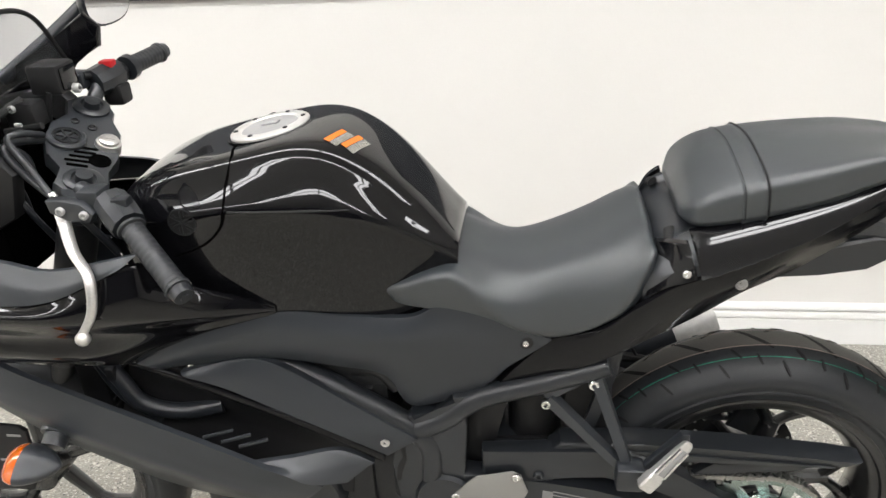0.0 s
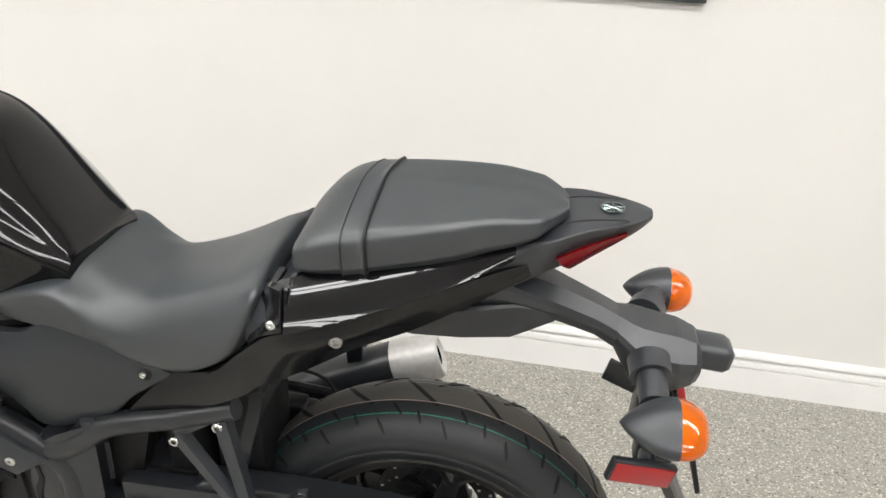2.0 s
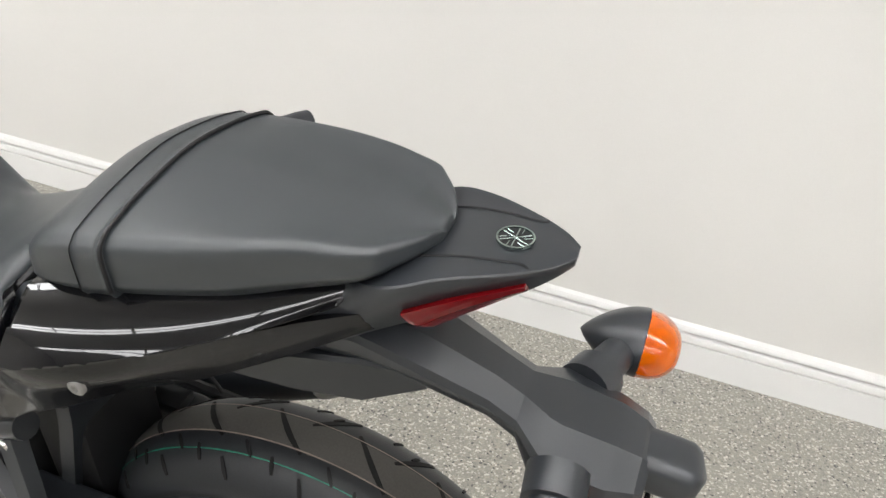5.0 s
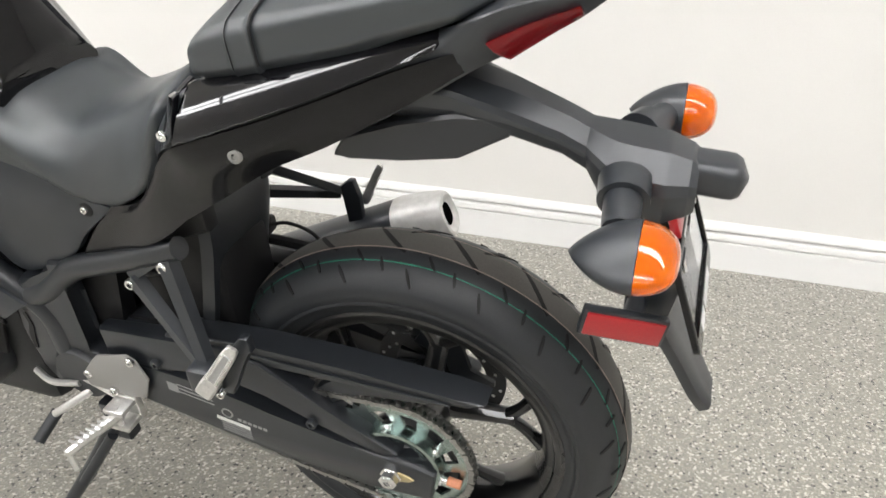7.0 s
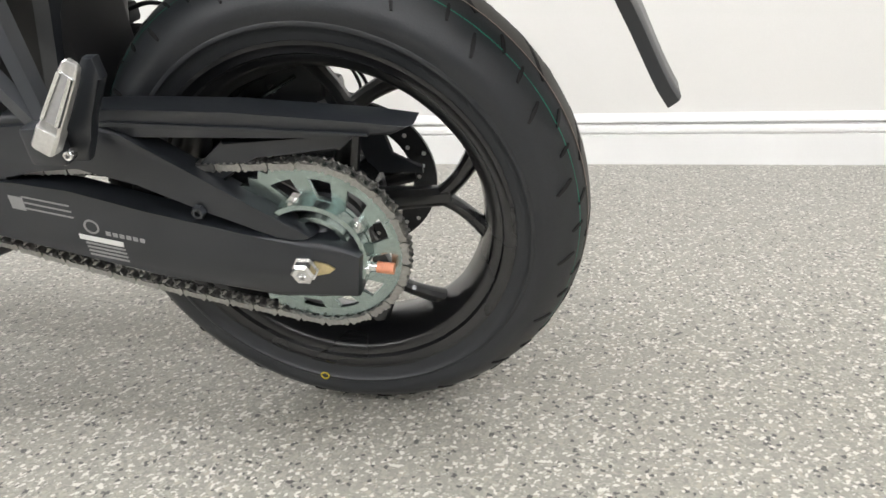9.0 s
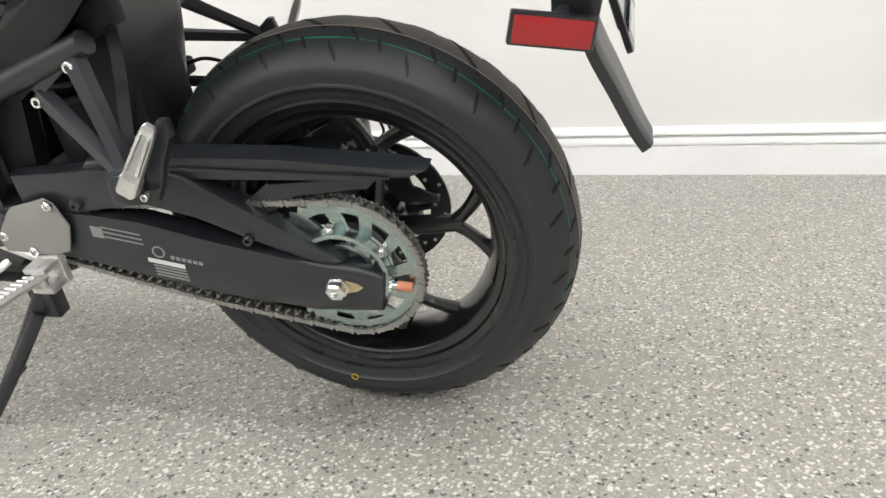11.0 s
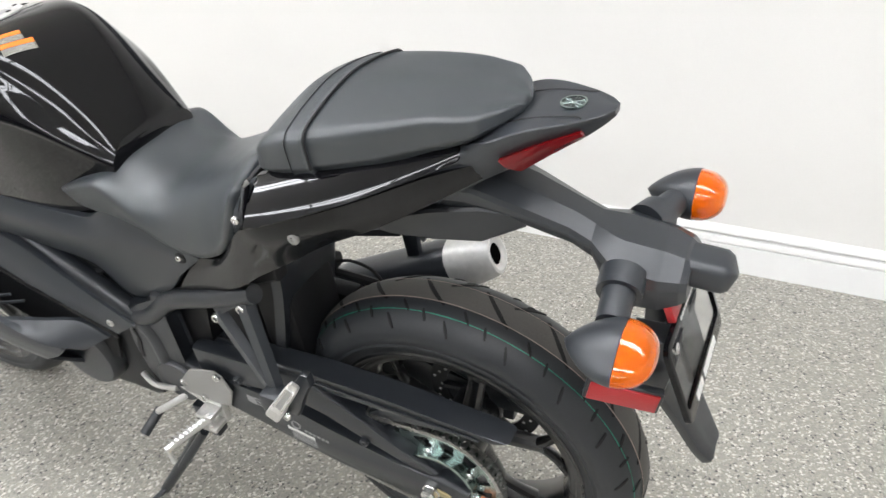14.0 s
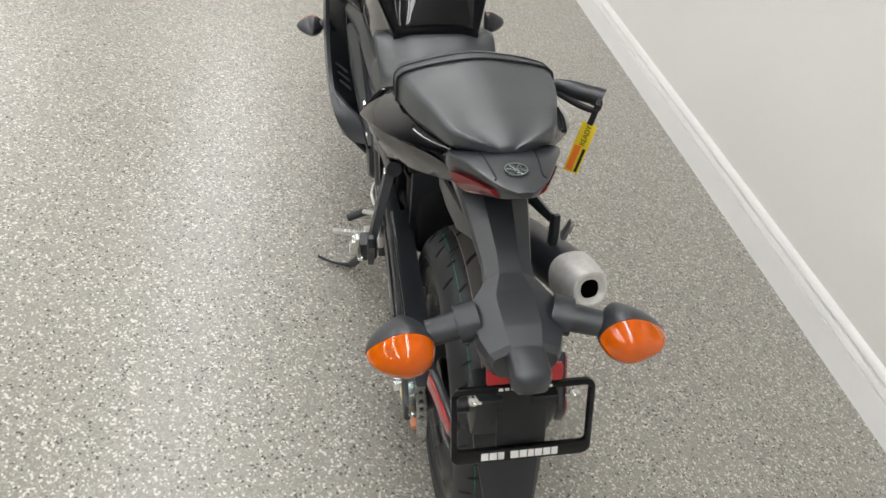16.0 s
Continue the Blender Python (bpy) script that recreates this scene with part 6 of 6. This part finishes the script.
folded_peg((-0.210, -0.198, 0.500), (-0.157, -0.192, 0.576), -1, br, 0.0112)
br = bracket_of((((-0.288, 0.118, 0.645), (-0.205, 0.215, 0.552), 0.0125), ((-0.360, 0.114, 0.592), (-0.210, 0.215, 0.548), 0.0125)), FRAME, "black footrest bracket over the silencer")
bm = bmesh.new()
plate(bm, [(-0.212, 0.560), (-0.200, 0.545), (-0.196, 0.440), (-0.172, 0.440), (-0.172, 0.545), (-0.181, 0.578), (-0.190, 0.578)], 0.208, 0.222, 0.003)
part("peg_stop", bm, FRAME, br)
folded_peg((-0.172, 0.232, 0.535), (-0.136, 0.228, 0.603), 1, br, 0.0075)

# rider's footrest, heel guard, gear lever, side stand
slab("heel_guard", [(-0.492, 0.412), (-0.478, 0.425), (-0.418, 0.440), (-0.404, 0.432), (-0.392, 0.395), (-0.410, 0.352), (-0.44, 0.345), (-0.520, 0.350), (-0.524, 0.375)], -0.128, -0.132, HEEL, "brushed alloy heel guard", 0.001)
for s in (-1, 1):
    bm = bmesh.new()
    for z in (0.336, 0.302):
        box(bm, -0.474, -0.436, min(s * 0.125, s * 0.166), max(s * 0.125, s * 0.166), z - 0.005, z + 0.005, 0.003)
    box(bm, -0.476, -0.434, min(s * 0.120, s * 0.134), max(s * 0.120, s * 0.134), 0.296, 0.345, 0.004)
    rod(bm, (-0.545, s * 0.120, 0.358), (-0.47, s * 0.126, 0.335), 0.0095, 10)
    rod(bm, (-0.455, s * 0.158, 0.296), (-0.455, s * 0.158, 0.342), 0.006, 10)
    hanger = part("peg_hanger", bm, ALLOY, bike, "bright alloy footrest hanger", 30)
    bm = bmesh.new()
    tube(bm, [(-0.455, s * 0.150, 0.322), (-0.470, s * 0.195, 0.322), (-0.485, s * 0.240, 0.320)], lambda f: 0.012 - 0.003 * f, 8, 9, 0.8)
    part("rider_footrest", bm, ALLOY, hanger, "knurled alloy footrest")
    for k in range(7):
        bm = bmesh.new()
        p = Vector((-0.462 - 0.003 * k, s * (0.170 + 0.009 * k), 0.322))
        rod(bm, p + Vector((-0.010, 0, 0.008)), p + Vector((0.010, 0, 0.008)), 0.0022, 6)
        part("peg_rib", bm, ALLOY, hanger)
    bm = bmesh.new()
    rod(bm, (-0.485, s * 0.236, 0.320), (-0.483, s * 0.238, 0.282), 0.0045, 8)
    part("feeler", bm, ALLOY, hanger)
    pins("hanger_bolt", [(-0.515, s * 0.128, 0.375), (-0.470, s * 0.132, 0.352), (-0.412, s * 0.132, 0.430)], 0.008, 0.006, CHROME, hanger)
bm = bmesh.new()
tube(bm, [(-0.530, -0.128, 0.330), (-0.57, -0.150, 0.305), (-0.600, -0.160, 0.285)], 0.007, 8, None, 0.6)
tube(bm, [(-0.640, -0.125, 0.345), (-0.60, -0.135, 0.338), (-0.545, -0.130, 0.345)], 0.006, 8)
lever = part("gear_lever", bm, ALLOY, bike, "alloy gear lever linkage")
bm = bmesh.new()
rod(bm, (-0.600, -0.150, 0.284), (-0.607, -0.200, 0.260), 0.010, 14)
part("lever_rubber", bm, RUBBER, lever)
bm = bmesh.new()
FOOT = Vector((-0.645, -0.200, 0.056))
TOP = Vector((-0.505, -0.115, 0.270))
tube(bm, [TOP, TOP.lerp(FOOT, 0.5) + Vector((0.004, 0, 0)), FOOT], lambda f: 0.0150 - 0.0045 * f, 14)
plate(bm, [(-0.53, 0.22), (-0.49, 0.22), (-0.485, 0.30), (-0.53, 0.30)], -0.10, -0.13, 0.005)
stand = part("side_stand", bm, FRAME, bike, "black steel side stand, folded out")
bm = bmesh.new()
tube(bm, [(-0.640, -0.190, 0.060), (-0.650, -0.215, 0.053), (-0.660, -0.252, 0.057), (-0.681, -0.290, 0.064)], lambda f: 0.017 - 0.010 * min(1, f * 1.6), 12, None, 0.5)
part("stand_foot", bm, FRAME, stand)
bm = bmesh.new()
rod(bm, TOP.lerp(FOOT, 0.15) + Vector((0.012, -0.012, 0)), TOP.lerp(FOOT, 0.62) + Vector((0.012, -0.012, 0.004)), 0.009, 12)
part("stand_spring", bm, FRAME, stand)
bm = bmesh.new()
box(bm, -0.598, -0.580, -0.172, -0.150, 0.125, 0.150, 0.004)
part("stand_peg", bm, FRAME, stand)

# far-side strap stub with a yellow hanging tag
bm = bmesh.new()
tube(bm, [(-0.165, 0.120, 0.896), (-0.138, 0.165, 0.897), (-0.112, 0.21, 0.894)], lambda f: 0.006 + 0.009 * min(1, f * 1.6), 14)
tube(bm, [(-0.116, 0.204, 0.8945), (-0.111, 0.213, 0.8935), (-0.105, 0.224, 0.891)], lambda f: 0.0145 + 0.003 * f, 18)
grab = part("strap_hook", bm, FRAME, bike, "black strap hook beside the seat")
bm = bmesh.new()
tube(bm, [(-0.14, 0.150, 0.890), (-0.10, 0.182, 0.885), (-0.075, 0.202, 0.888), (-0.085, 0.212, 0.894), (-0.105, 0.218, 0.890)], 0.0055, 8)
part("strap_loop", bm, PIPING, grab)
TAG_TOP, TAG_LOW = Vector((-0.072, 0.203, 0.892)), Vector((-0.072, 0.1777, 0.7646))
tx = (TAG_LOW - TAG_TOP).normalized()
tz = (Vector((1, -0.45, 0.2)) - tx * Vector((1, -0.45, 0.2)).dot(tx)).normalized()
ty = tz.cross(tx)
TAG = Matrix.Translation(TAG_TOP) @ Matrix((tx, ty, tz)).transposed().to_4x4()
bm = bmesh.new()
box(bm, 0.028, 0.126, -0.013, 0.013, -0.0006, 0.0006, 0.0003)
bm.transform(TAG)
tag = part("hang_tag", bm, TAGYELLOW, bike, "yellow printed hanging tag")
def tag_bar(x0, x1, y0, y1, mat):
    bm = bmesh.new()
    box(bm, x0, x1, y0, y1, 0.0007, 0.0012)
    bm.transform(TAG)
    part("print_bar", bm, mat, tag)
tag_bar(0.072, 0.122, -0.010, 0.001, ORANGE)
tag_bar(0.076, 0.122, 0.005, 0.010, PIPING)
bm = bmesh.new()
box(bm, -0.008, 0.030, -0.005, 0.005, -0.0012, 0.0012, 0.0004)
bm.transform(TAG)
part("tag_tie", bm, PIPING, tag, "black strap holding the tag")
word = bpy.data.curves.new("tag_word", "FONT")
word.body, word.size, word.extrude, word.align_x = "READY", 0.0125, 0.0003, "CENTER"
letters = new("tag_word", word)
letters.data.materials.append(PIPING)
letters.parent = tag
letters.matrix_basis = TAG @ Matrix.Translation((0.051, 0.005, 0.0010)) @ Matrix.Rotation(radians(180), 4, "Z")
